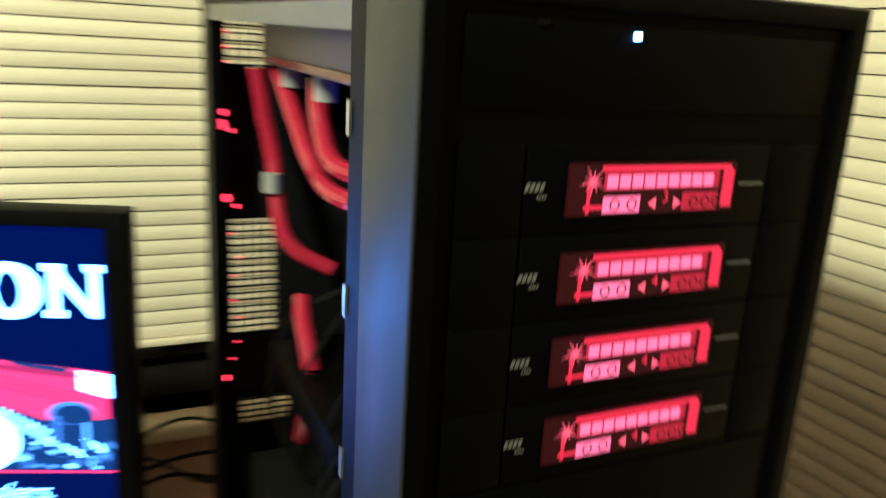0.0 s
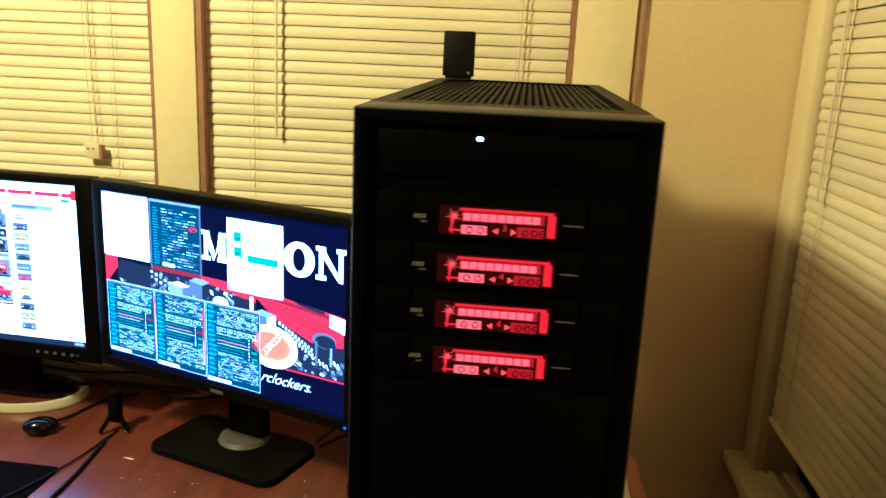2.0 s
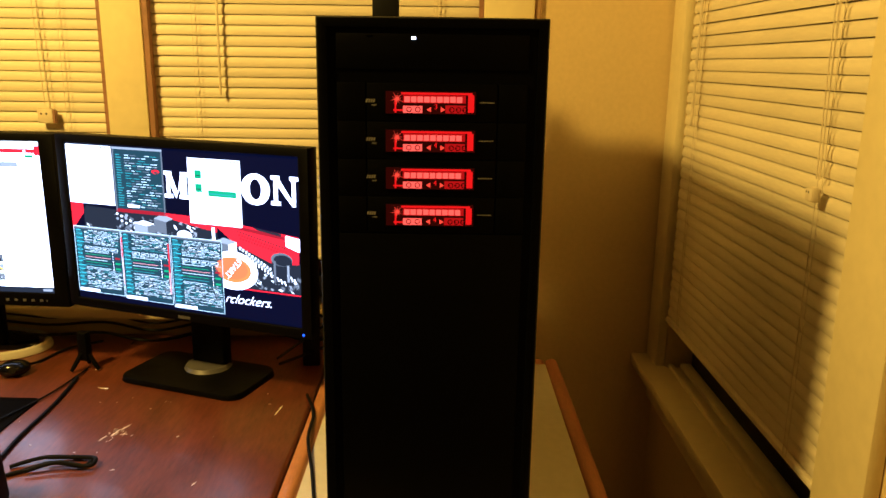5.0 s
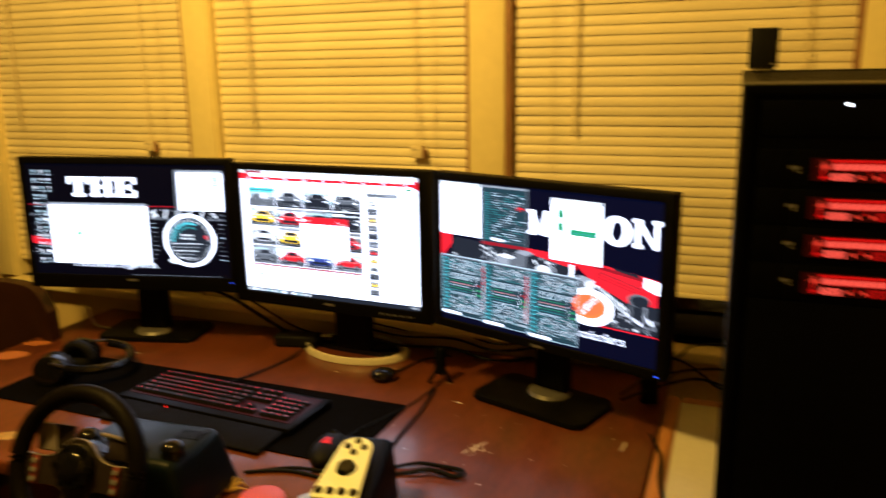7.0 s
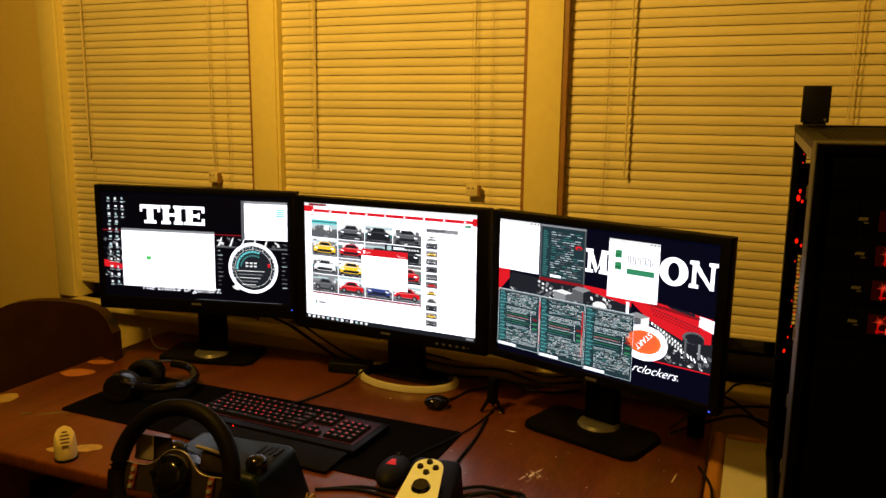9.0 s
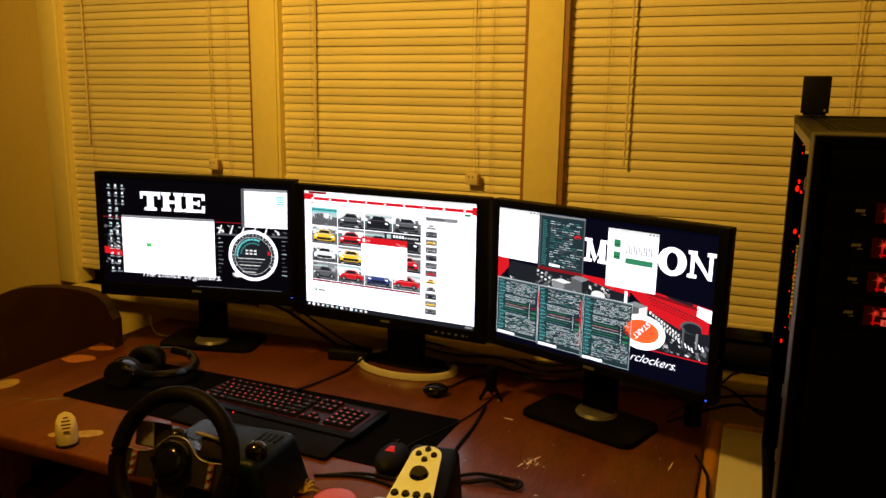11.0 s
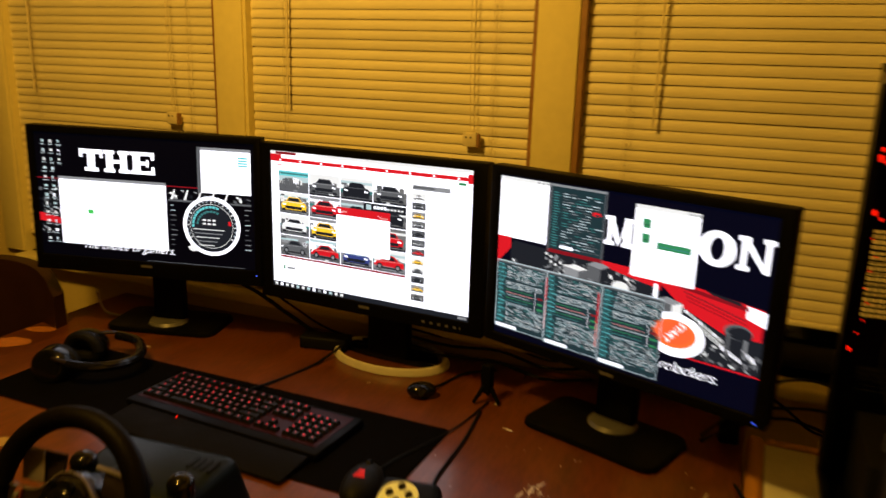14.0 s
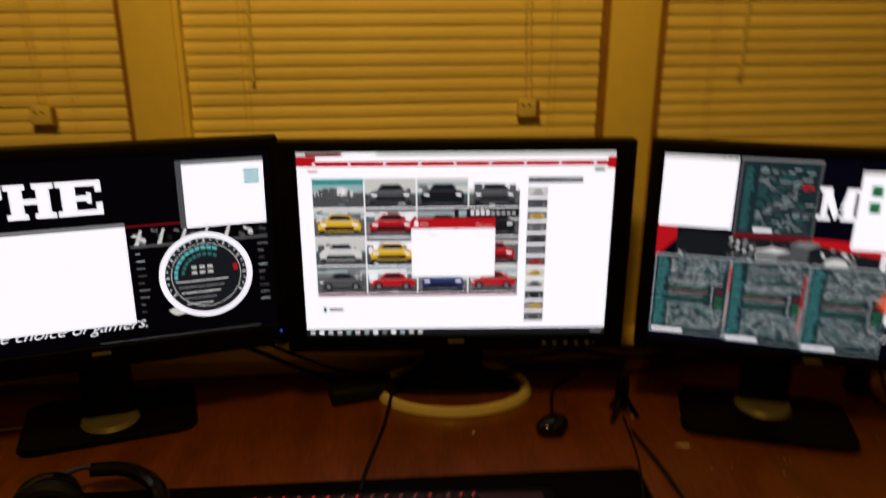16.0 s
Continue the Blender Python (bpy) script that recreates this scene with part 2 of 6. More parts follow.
window_unit("window_4", pose(RIGHT_X, RWIN_Y[1], 0, 0, 0, -90), RWIN_Y[1] - RWIN_Y[0], *RWIN_Z)


def east_trim():
    x1 = RIGHT_X - 0.001
    for y0, y1 in ((0.585, 0.707), (1.473, 1.558)):
        bm = bmesh.new()
        box(bm, x1 - 0.022, x1, y0, y1, RWIN_Z[0], RWIN_Z[1] + 0.11)
        bevel(bm, 0.004)
        structure(part("window_trim", bm, TRIM), "cream gloss painted upright window casing")
    structure(bx("window_trim", (x1 - 0.026, x1, 0.56, 1.56, RWIN_Z[1] + 0.003, RWIN_Z[1] + 0.12), TRIM, w=0.004), "cream painted head casing above the window")
    structure(bx("window_stool", (0.938, RIGHT_X + 0.06, 0.55, WALL_Y - 0.002, RWIN_Z[0] - 0.028, RWIN_Z[0] + 0.001), TRIM, w=0.006), "cream painted wooden window stool")
    structure(bx("sash_rail", (RIGHT_X + 0.032, RIGHT_X + 0.058, RWIN_Y[0] + 0.002, RWIN_Y[1] - 0.002, RWIN_Z[0] + 0.0012, RWIN_Z[0] + 0.014), TRIM, w=0.005), "cream painted rail at the foot of the window")
    structure(bx("window_stop", (RIGHT_X + 0.004, RIGHT_X + 0.016, RWIN_Y[0] + 0.002, RWIN_Y[1] - 0.002, RWIN_Z[0] + 0.0012, RWIN_Z[0] + 0.012), TRIM, w=0.003), "thin cream bead on the window stool")
    structure(bx("window_apron", (x1 - 0.018, x1, 0.58, 1.55, RWIN_Z[0] - 0.11, RWIN_Z[0] - 0.03), TRIM, w=0.004), "cream painted apron board under the stool")


east_trim()


# ---- blinds ----
PITCH = 0.0235


def slat_mesh(w):
    bm = bmesh.new()
    n, half, tilt, th = 8, 0.0130, radians(75), 0.0004
    ring = []
    for side in (1, -1):
        for i in (range(n + 1) if side > 0 else range(n, -1, -1)):
            s = (i / n * 2 - 1) * half
            c = 0.0037 * (1 - (s / half) ** 2) + side * th
            ring.append((s * math.cos(tilt) - c * math.sin(tilt), s * math.sin(tilt) + c * math.cos(tilt)))
    ends = [[bm.verts.new((x, y, z)) for y, z in ring] for x in (0.0015, w - 0.0015)]
    m = len(ring)
    for k in range(m):
        bm.faces.new((ends[0][k], ends[0][(k + 1) % m], ends[1][(k + 1) % m], ends[1][k]))
    bm.faces.new(ends[0]), bm.faces.new(ends[1][::-1])
    me = bpy.data.meshes.new("slat")
    bmesh.ops.recalc_face_normals(bm, faces=bm.faces)
    bm.to_mesh(me)
    bm.free()
    me.materials.append(SLAT)
    for p in me.polygons:
        p.use_smooth = True
    me.set_sharp_from_angle(angle=0.9)
    return me


def blind(m, w, z0, z1, wand_x, cord_x, tag_z, seed, worn=True):
    e = thing("venetian_blind", m, "ivory horizontal slat blind, closed, hanging in the window", "blind", "window blinds")
    rnd = random.Random(seed)
    bx("headrail", (0.003, w - 0.003, -0.016, 0.016, z1 - 0.03, z1), SLAT, e, w=0.003)
    bm = bmesh.new()
    box(bm, 0.004, w - 0.004, -0.012, 0.010, z0, z0 + 0.012)
    bevel(bm, 0.004)
    part("bottom_rail", bm, SLAT, e)
    me = slat_mesh(w)
    z = z0 + 0.026
    while z < z1 - 0.035:
        s = new("slat", me)
        s.parent = e
        s.matrix_basis = pose(rnd.uniform(-0.0012, 0.0012), 0, z + rnd.uniform(-0.0006, 0.0006), rnd.uniform(-1.2, 1.2), rnd.uniform(-0.06, 0.06), 0)
        z += PITCH
    for cx in (0.13 * w, 0.5 * w, 0.87 * w)[::2]:
        bm = bmesh.new()
        tube(bm, [(cx, -0.0135, z0 + 0.01), (cx + 0.002, -0.0145, (z0 + z1) / 2), (cx, -0.0135, z1 - 0.03)], 0.0007, 5)
        tube(bm, [(cx + 0.012, -0.0135, z0 + 0.01), (cx + 0.012, -0.0135, z1 - 0.03)], 0.0006, 5)
        part("ladder_cord", bm, CORD, e)
    bm = bmesh.new()
    cyl(bm, (wand_x, -0.022, tag_z + 0.05), (wand_x + 0.004, -0.02, z1 - 0.03), 0.003, seg=6)
    part("tilt_wand", bm, CORD, e)
    bm = bmesh.new()
    tube(bm, [(cord_x, -0.02, tag_z + 0.02), (cord_x - 0.006, -0.021, tag_z + 0.3), (cord_x, -0.02, z1 - 0.03)], 0.0011, 5)
    tube(bm, [(cord_x + 0.01, -0.02, tag_z + 0.02), (cord_x + 0.004, -0.021, tag_z + 0.25), (cord_x + 0.004, -0.02, z1 - 0.03)], 0.0011, 5)
    part("lift_cord", bm, CORD, e)
    bm = bmesh.new()
    s = 1.0 if tag_z > 1.27 else 0.6
    box(bm, cord_x - 0.016 * s, cord_x + 0.020 * s, -0.030, -0.016, tag_z - 0.020 * s, tag_z + 0.014 * s)
    bevel(bm, 0.004)
    tas = part("cord_tassel", bm, CORD, e, "ivory cord block with two holes")
    for k in (-0.006, 0.006):
        bm = bmesh.new()
        cyl(bm, (cord_x + k * s, -0.0302, tag_z + 0.002), (cord_x + k * s, -0.029, tag_z + 0.002), 0.0024 * s, seg=8)
        part("cord_hole", bm, SASH, tas)
    # narrow dark brown edge on the right of the cord block
    if worn:
        bx("tassel_edge", (cord_x + 0.0205 * s, cord_x + 0.025 * s, -0.030, -0.016, tag_z - 0.020 * s, tag_z + 0.010 * s), TRIM_EDGE, tas)
    return e


BLIND_Y = WALL_Y + 0.013
blind(pose(WIN_X[0][0], BLIND_Y, 0), WIN_X[0][1] - WIN_X[0][0], 0.885, 2.1, 0.10, 0.62, 1.29, 1)
blind(pose(WIN_X[1][0], BLIND_Y, 0), WIN_X[1][1] - WIN_X[1][0], 0.93, 2.1, 0.12, 0.62, 1.29, 2)
blind(pose(WIN_X[2][0], BLIND_Y, 0), WIN_X[2][1] - WIN_X[2][0], 0.945, 2.1, 0.16, 0.66, 1.29, 3)
blind(pose(RIGHT_X - 0.002, RWIN_Y[1], 0, 0, 0, -90), RWIN_Y[1] - RWIN_Y[0], 0.835, 2.1, 0.10, 0.66, 1.25, 4, False)


# ---- desk and side table ----
DZ = 0.75


def desk():
    e = thing("desk", pose(-0.66, 1.085, 0), "large dark red-brown stained wooden desk with a worn glossy top", "desk")
    bm = bmesh.new()
    box(bm, -0.912, 0.857, -0.415, 0.472, DZ - 0.032, DZ)
    bevel(bm, 0.006, 3)
    part("desktop", bm, DESK, e)
    for x in (-0.857, 0.8):
        for y in (-0.20, 0.36):
            bx("leg", (x - 0.03, x + 0.03, y - 0.03, y + 0.03, 0, DZ - 0.032), DESK, e, w=0.004)
    bx("apron", (-0.827, 0.77, -0.20, -0.175, DZ - 0.12, DZ - 0.033), DESK, e)
    # back and end panels are added to keep the space under the desk dark
    bx("back_panel", (-0.827, 0.77, 0.372, 0.388, 0.06, DZ - 0.033), DESK, e)
    for x in (-0.889, 0.8305):
        bx("end_panel", (x, x + 0.0015, -0.165, 0.325, 0.06, DZ - 0.033), DESK, e)
    bx("apron", (-0.827, 0.77, 0.345, 0.37, DZ - 0.12, DZ - 0.033), DESK, e)


def side_table():
    e = thing("side_table", pose(0.466, 0.95, 0), "white topped side table with golden oak edging under the computer", "table")
    bm = bmesh.new()
    box(bm, -0.232, 0.232, -0.42, 0.435, DZ - 0.03, DZ + 0.002)
    part("tabletop", bm, WHITE_TOP, e, "white laminate top")
    for x0, x1 in ((-0.264, -0.2325), (0.2325, 0.264)):
        bx("side_edging", (x0, x1, -0.452, 0.467, DZ - 0.034, DZ + 0.006), OAK, e, w=0.013, seg=4)
    for y0, y1 in ((-0.452, -0.4205), (0.4355, 0.467)):
        bx("end_edging", (-0.232, 0.232, y0, y1, DZ - 0.034, DZ + 0.006), OAK, e, w=0.013, seg=4)
    for x in (-0.23, 0.23):
        for y in (-0.41, 0.42):
            bx("leg", (x - 0.02, x + 0.02, y - 0.02, y + 0.02, 0, DZ - 0.035), OAK, e, w=0.004)


desk()
side_table()


# ---- screens ----
LIGHT = 1.85
G = {
    "white": glow("screen_white", (0.90, 0.95, 1.10), LIGHT),
    "pale": glow("screen_pale_grey", (0.62, 0.66, 0.70), LIGHT * 0.8),
    "grey": glow("screen_grey", (0.22, 0.24, 0.27), LIGHT * 0.7),
    "mid": glow("screen_mid_grey", (0.09, 0.10, 0.115), LIGHT * 0.7),
    "dark": glow("screen_dark", (0.012, 0.015, 0.022), LIGHT * 0.6),
    "slate": glow("screen_slate", (0.010, 0.029, 0.038), LIGHT * 0.7),
    "text": glow("screen_text", (0.42, 0.53, 0.60), LIGHT * 0.8),
    "black": glow("screen_black", (0.0003, 0.0004, 0.0016), LIGHT),
    "bg": glow("screen_black_blue", (0.0005, 0.0009, 0.0052), LIGHT),
    "red": glow("screen_red", (0.58, 0.010, 0.018), LIGHT * 0.7),
    "deepred": glow("screen_deep_red", (0.20, 0.006, 0.012), LIGHT * 0.7),
    "pink": glow("screen_pink", (0.75, 0.30, 0.30), LIGHT * 0.6),
    "teal": glow("screen_teal", (0.03, 0.16, 0.17), LIGHT * 0.8),
    "cyan": glow("screen_cyan", (0.10, 0.55, 0.62), LIGHT * 0.7),
    "green": glow("screen_green", (0.02, 0.22, 0.09), LIGHT * 0.7),
    "lime": glow("screen_lime", (0.04, 0.50, 0.10), LIGHT * 0.7),
    "yellow": glow("screen_yellow", (0.80, 0.50, 0.03), LIGHT * 0.8),
    "orange": glow("screen_orange", (0.75, 0.13, 0.03), LIGHT * 0.8),
    "amber": glow("screen_amber", (0.72, 0.10, 0.03), LIGHT * 0.8),
    "sky": glow("screen_sky", (0.40, 0.56, 0.62), LIGHT * 0.7),
    "blue": glow("screen_blue", (0.03, 0.05, 0.22), LIGHT * 0.7),
    "road": glow("screen_road", (0.16, 0.17, 0.18), LIGHT * 0.6),
}
SW, SH = 0.518, 0.324


class Page:
    """What a lit screen shows: flat shapes in layers over the panel, u to the right and v up, 0 to 1."""

    def __init__(self, screen, w=SW, h=SH, lean=0.0):
        self.screen, self.sets, self.w, self.h, self.lean, self.unit = screen, {}, w, h, lean, 1

    def place(self, u):
        return ((1 + self.lean) * u / (1 + self.lean * u) - 0.5) * self.w

    SINGLE = ("open_window", "photo_tile", "lettering", "thumbnail", "status_icon", "title_bar", "heading", "progress_bar", "input_field", "desktop_icon", "tab_strip", "tool_bar", "gauge_face", "emblem")

    def bm(self, name, colour):
        if name == "lettering":
            key = (name, colour, self.unit)
        elif name in self.SINGLE:
            self.unit += 1
            key = (name, colour, self.unit)
        else:
            key = (name, colour, 0)
        if key not in self.sets:
            self.sets[key] = bmesh.new()
        return self.sets[key]

    def poly(self, name, colour, pts, layer=1):
        flat(self.bm(name, colour), [(self.place(u), (v - 0.5) * self.h) for u, v in pts], -0.0004 * layer)

    def rect(self, name, colour, u0, u1, v0, v1, layer=1):
        self.poly(name, colour, [(u0, v0), (u1, v0), (u1, v1), (u0, v1)], layer)

    def disc(self, name, colour, u, v, ru, rv, layer=1, n=24):
        self.poly(name, colour, [(u + ru * math.cos(2 * math.pi * k / n), v + rv * math.sin(2 * math.pi * k / n)) for k in range(n)], layer)

    def arc(self, name, colour, u, v, r0, r1, a0, a1, layer=1, n=32):
        k = self.w / self.h
        for i in range(n):
            a, b = radians(a0 + (a1 - a0) * i / n), radians(a0 + (a1 - a0) * (i + 1) / n)
            self.poly(name, colour, [(u + r * math.cos(c), v + r * k * math.sin(c)) for r, c in ((r0, a), (r1, a), (r1, b), (r0, b))], layer)

    def text(self, words, size, u, v, colour="white", layer=3, spread=0.0, shear=0.0, spin=0.0):
        lettering("lettering", words, size, G[colour], self.screen, pose(self.place(u), -0.0004 * layer, (v - 0.5) * self.h, 90, 0, 0) @ pose(0, 0, 0, 0, 0, spin), spread, shear)

    def slab(self, letter, u0, u1, v0, v1, colour="white", layer=2):
        """A heavy slab-serif capital."""
        w, h = u1 - u0, v1 - v0
        self.unit += 1
        R = lambda a, b, c, d: self.rect("lettering", colour, u0 + a * w, u0 + b * w, v0 + c * h, v0 + d * h, layer)
        if letter == "T":
            R(0, 1, 0.8, 1), R(0, 0.12, 0.62, 0.8), R(0.88, 1, 0.62, 0.8), R(0.34, 0.66, 0.17, 0.8), R(0.2, 0.8, 0, 0.17)
        elif letter == "H":
            R(0, 0.43, 0.84, 1), R(0.57, 1, 0.84, 1), R(0, 0.43, 0, 0.16), R(0.57, 1, 0, 0.16)
            R(0.09, 0.36, 0.16, 0.84), R(0.64, 0.91, 0.16, 0.84), R(0.36, 0.64, 0.42, 0.58)
        elif letter == "E":
            R(0, 1, 0.84, 1), R(0, 1, 0, 0.16), R(0.1, 0.42, 0.16, 0.84), R(0.42, 0.66, 0.42, 0.58), R(0.66, 0.76, 0.34, 0.66), R(0.86, 1, 0.66, 0.84), R(0.86, 1, 0.16, 0.36)
        elif letter in "MN":
            R(0, 0.32, 0.86, 1), R(0, 0.34, 0, 0.14), R(0.1, 0.24, 0.14, 0.86), R(0.68, 1, 0.86, 1)
            P = lambda pts: self.poly("lettering", colour, [(u0 + a * w, v0 + b * h) for a, b in pts], layer)
            if letter == "N":
                P([(0.1, 0.86), (0.32, 0.86), (0.9, 0.0), (0.76, 0.0)]), R(0.76, 0.9, 0.0, 0.86)
            else:
                P([(0.1, 0.86), (0.32, 0.86), (0.54, 0.2), (0.46, 0.0)]), P([(0.46, 0.0), (0.54, 0.2), (0.68, 0.86), (0.86, 0.86)]), R(0.66, 0.92, 0.14, 0.86), R(0.6, 1, 0, 0.14)
        elif letter == "O":
            n = 28
            for i in range(n):
                a, b = 2 * math.pi * i / n, 2 * math.pi * (i + 1) / n
                self.poly("lettering", colour, [(u0 + w * (0.5 + ru * math.cos(c)), v0 + h * (0.5 + rv * math.sin(c))) for ru, rv, c in ((0.2, 0.34, a), (0.5, 0.52, a), (0.5, 0.52, b), (0.2, 0.34, b))], layer)

    def window(self, u0, u1, v0, v1, colour="white", layer=3, bar="pale", bar_h=0.022):
        self.rect("open_window", colour, u0, u1, v0, v1 - bar_h, layer)
        self.rect("title_bar", bar, u0, u1, v1 - bar_h, v1, layer)
        for k in range(3):
            self.rect("title_button", "grey", u1 - 0.012 - 0.016 * k, u1 - 0.004 - 0.016 * k, v1 - bar_h * 0.75, v1 - bar_h * 0.3, layer + 1)

    def done(self):
        for (name, colour, unit), bm in self.sets.items():
            ob = part(name, bm, G[colour], self.screen, smooth=False)
            if not unit:
                tagged(ob, kind="stuff")


def board_photo(p, rnd, u0, u1, v0, v1, n, layer=1):
    """Grey and black parts of a circuit board, scattered at a slant."""
    for _ in range(n):
        u, v = rnd.uniform(u0, u1), rnd.uniform(v0, v1)
        w, h, s = rnd.uniform(0.006, 0.02), rnd.uniform(0.008, 0.026), rnd.uniform(-0.02, 0.03)
        c = rnd.choice(["dark", "dark", "mid", "grey", "grey", "pale", "dark", "mid"])
        p.poly("photo_detail", c, [(u, v), (u + w, v - w * 0.6), (u + w + s * 0.3, v - w * 0.6 + h), (u + s * 0.3, v + h)], layer)


def photo_block(p, u, v, w, h, top, front, side, layer):
    """A block seen at a slant: its top, front and side."""
    P = lambda colour, pts: p.poly("photo_detail", colour, [(u + a * w, v + b * h) for a, b in pts], layer)
    P(front, [(0, 0.0), (0.62, -0.12), (0.62, 0.55), (0, 0.68)]), P(side, [(0.62, -0.12), (1, 0.10), (1, 0.76), (0.62, 0.55)])
    P(top, [(0, 0.68), (0.62, 0.55), (1, 0.76), (0.42, 0.95)])


def stats_window(p, rnd, u0, u1, v0, v1):
    """A dark read-out: a teal column of captions, fine value rows, outlined fields, green sliders."""
    H, W = v1 - v0, u1 - u0
    p.rect("open_window", "slate", u0, u1, v0, v1, 4)
    for a, b, c, d in ((u0, u1, v1 - 0.006, v1), (u0, u0 + 0.002, v0, v1), (u1 - 0.002, u1, v0, v1), (u0, u1, v0, v0 + 0.003)):
        p.rect("window_border", "text", a, b, c, d, 5)
    p.rect("title_bar", "mid", u0 + 0.002, u1 - 0.002, v1 - 0.016, v1 - 0.006, 5)
    rows = 44
    for k in range(rows):
        v = v0 + 0.032 + (H - 0.055) * (1 - (k + 0.5) / rows)
        p.rect("text_line", "teal" if k % 3 else "cyan", u0 + 0.008, u0 + 0.008 + W * rnd.uniform(0.08, 0.16), v, v + 0.0036, 5)
        if 11 <= k < 15:
            continue
        if 16 <= k < 29:
            if k % 2 == 0:
                c = ["green", "teal", "text", "green", "pink", "text"][(k // 2) % 6]
                p.rect("slider", c, u0 + W * 0.2, u0 + W * rnd.uniform(0.62, 0.78), v, v + 0.0034, 5)
                p.rect("slider", "white", u0 + W * 0.79, u0 + W * 0.80, v - 0.003, v + 0.006, 5)
            elif k in (19, 23, 27):
                p.rect("field", "green" if k != 19 else "deepred", u1 - W * 0.16, u1 - W * 0.05, v - 0.006, v + 0.006, 5)
            continue
        u = u0 + W * 0.21
        while u < u1 - 0.014:
            e = min(u + rnd.uniform(0.006, 0.022), u1 - 0.008)
            if rnd.random() < 0.86:
                p.rect("text_line", rnd.choice(["text", "pale", "text", "text", "grey", "teal"]), u, e, v, v + 0.0036, 5)
            u = e + rnd.uniform(0.0015, 0.005)
    v = v0 + 0.032 + (H - 0.055) * (1 - 14.5 / rows)
    for k in range(4):
        a = u0 + W * (0.2 + 0.185 * k)
        p.rect("field", "text", a, a + W * 0.16, v, v + 0.020, 5), p.rect("field", "slate", a + 0.0022, a + W * 0.16 - 0.0022, v + 0.003, v + 0.017, 6)
        p.rect("text_line", "pale", a + 0.006, a + W * 0.11, v + 0.008, v + 0.012, 7)
    p.rect("input_field", "white", u0 + 0.006, u0 + W * 0.45, v0 + 0.006, v0 + 0.023, 6)


def page_right(screen):
    p, rnd = Page(screen, 0.53, 0.3245, lean=0.19), random.Random(5)
    # photograph of a circuit board
    p.rect("photo_ground", "dark", 0.05, 0.62, 0.40, 0.595, 1)
    board_photo(p, rnd, 0.06, 0.6, 0.43, 0.56, 110, 1.5)
    p.poly("photo_detail", "red", [(0, 0.64), (0, 0.45), (0.05, 0.56), (0.05, 0.64)], 2)
    p.poly("photo_detail", "red", [(0.36, 0.59), (0.62, 0.52), (0.62, 0.60), (0.36, 0.61)], 2)
    p.poly("photo_detail", "dark", [(0.05, 0.50), (0.17, 0.47), (0.19, 0.60), (0.06, 0.61)], 2)
    for k in range(14):
        u, v = 0.19 + 0.018 * (k % 7), 0.545 - 0.012 * (k % 7) + 0.03 * (k // 7)
        p.disc("photo_detail", "pale" if k % 3 else "grey", u, v, 0.006, 0.009, 2.5, 8)
    photo_block(p, 0.26, 0.47, 0.09, 0.085, "pale", "grey", "mid", 3), photo_block(p, 0.345, 0.49, 0.085, 0.115, "grey", "mid", "dark", 3.2)
    p.disc("photo_detail", "grey", 0.475, 0.475, 0.036, 0.036, 3.3), p.disc("photo_detail", "pale", 0.475, 0.487, 0.032, 0.028, 3.5)
    p.poly("photo_detail", "dark", [(0.53, 0.43), (0.60, 0.42), (0.60, 0.53), (0.53, 0.54)], 3.3)
    p.rect("photo_detail", "white", 0.597, 0.61, 0.46, 0.55, 3.5)
    p.poly("photo_detail", "red", [(0.58, 0.60), (0.74, 0.58), (0.99, 0.54), (0.99, 0.38), (0.88, 0.36), (0.70, 0.46)], 2)
    p.poly("photo_detail", "deepred", [(0.64, 0.585), (0.94, 0.535), (0.94, 0.515), (0.70, 0.555)], 3)
    p.poly("photo_detail", "dark", [(0.78, 0.575), (0.91, 0.552), (0.91, 0.535), (0.80, 0.56)], 3.3)
    for j in range(3):
        for k in range(18):
            u, v = 0.71 + 0.0125 * k + 0.006 * j, 0.535 - 0.0042 * k - 0.020 * j
            p.rect("photo_detail", "deepred" if j else "dark", u, u + 0.006, v, v + 0.010, 4)
    p.poly("photo_detail", "white", [(0.93, 0.545), (1, 0.53), (1, 0.45), (0.93, 0.48)], 3)
    photo_block(p, 0.605, 0.40, 0.10, 0.10, "grey", "mid", "pale", 3.2)
    p.poly("photo_ground", "dark", [(0.70, 0.46), (0.88, 0.365), (1.0, 0.385), (1.0, 0.20), (0.70, 0.20)], 1.6)
    p.disc("photo_detail", "white", 0.685, 0.30, 0.112, 0.118, 3.6, 36)
    board_photo(p, rnd, 0.77, 0.98, 0.21, 0.30, 60, 2.5)
    for k in range(12):
        u, v = 0.715 + 0.0135 * k, 0.435 - 0.0105 * k
        p.poly("photo_detail", "pale" if k % 4 else "white", [(u, v), (u + 0.008, v - 0.006), (u + 0.010, v + 0.012), (u + 0.003, v + 0.016)], 3)
        p.poly("photo_detail", "pale", [(u + 0.03, v - 0.055), (u + 0.037, v - 0.06), (u + 0.04, v - 0.035), (u + 0.033, v - 0.03)], 3)
    for k in range(8):
        u, v = 0.86 + 0.016 * k, 0.285 - 0.010 * (k % 5)
        p.poly("photo_detail", "white", [(u, v), (u + 0.006, v + 0.002), (u - 0.003, v + 0.03), (u - 0.008, v + 0.028)], 4.5)
    p.disc("photo_detail", "orange", 0.685, 0.305, 0.082, 0.078, 4)
    p.disc("photo_detail", "amber", 0.682, 0.310, 0.070, 0.064, 4.5)
    p.text("START", 0.0165, 0.678, 0.325, "white", 6, 0.0, 0, 228)
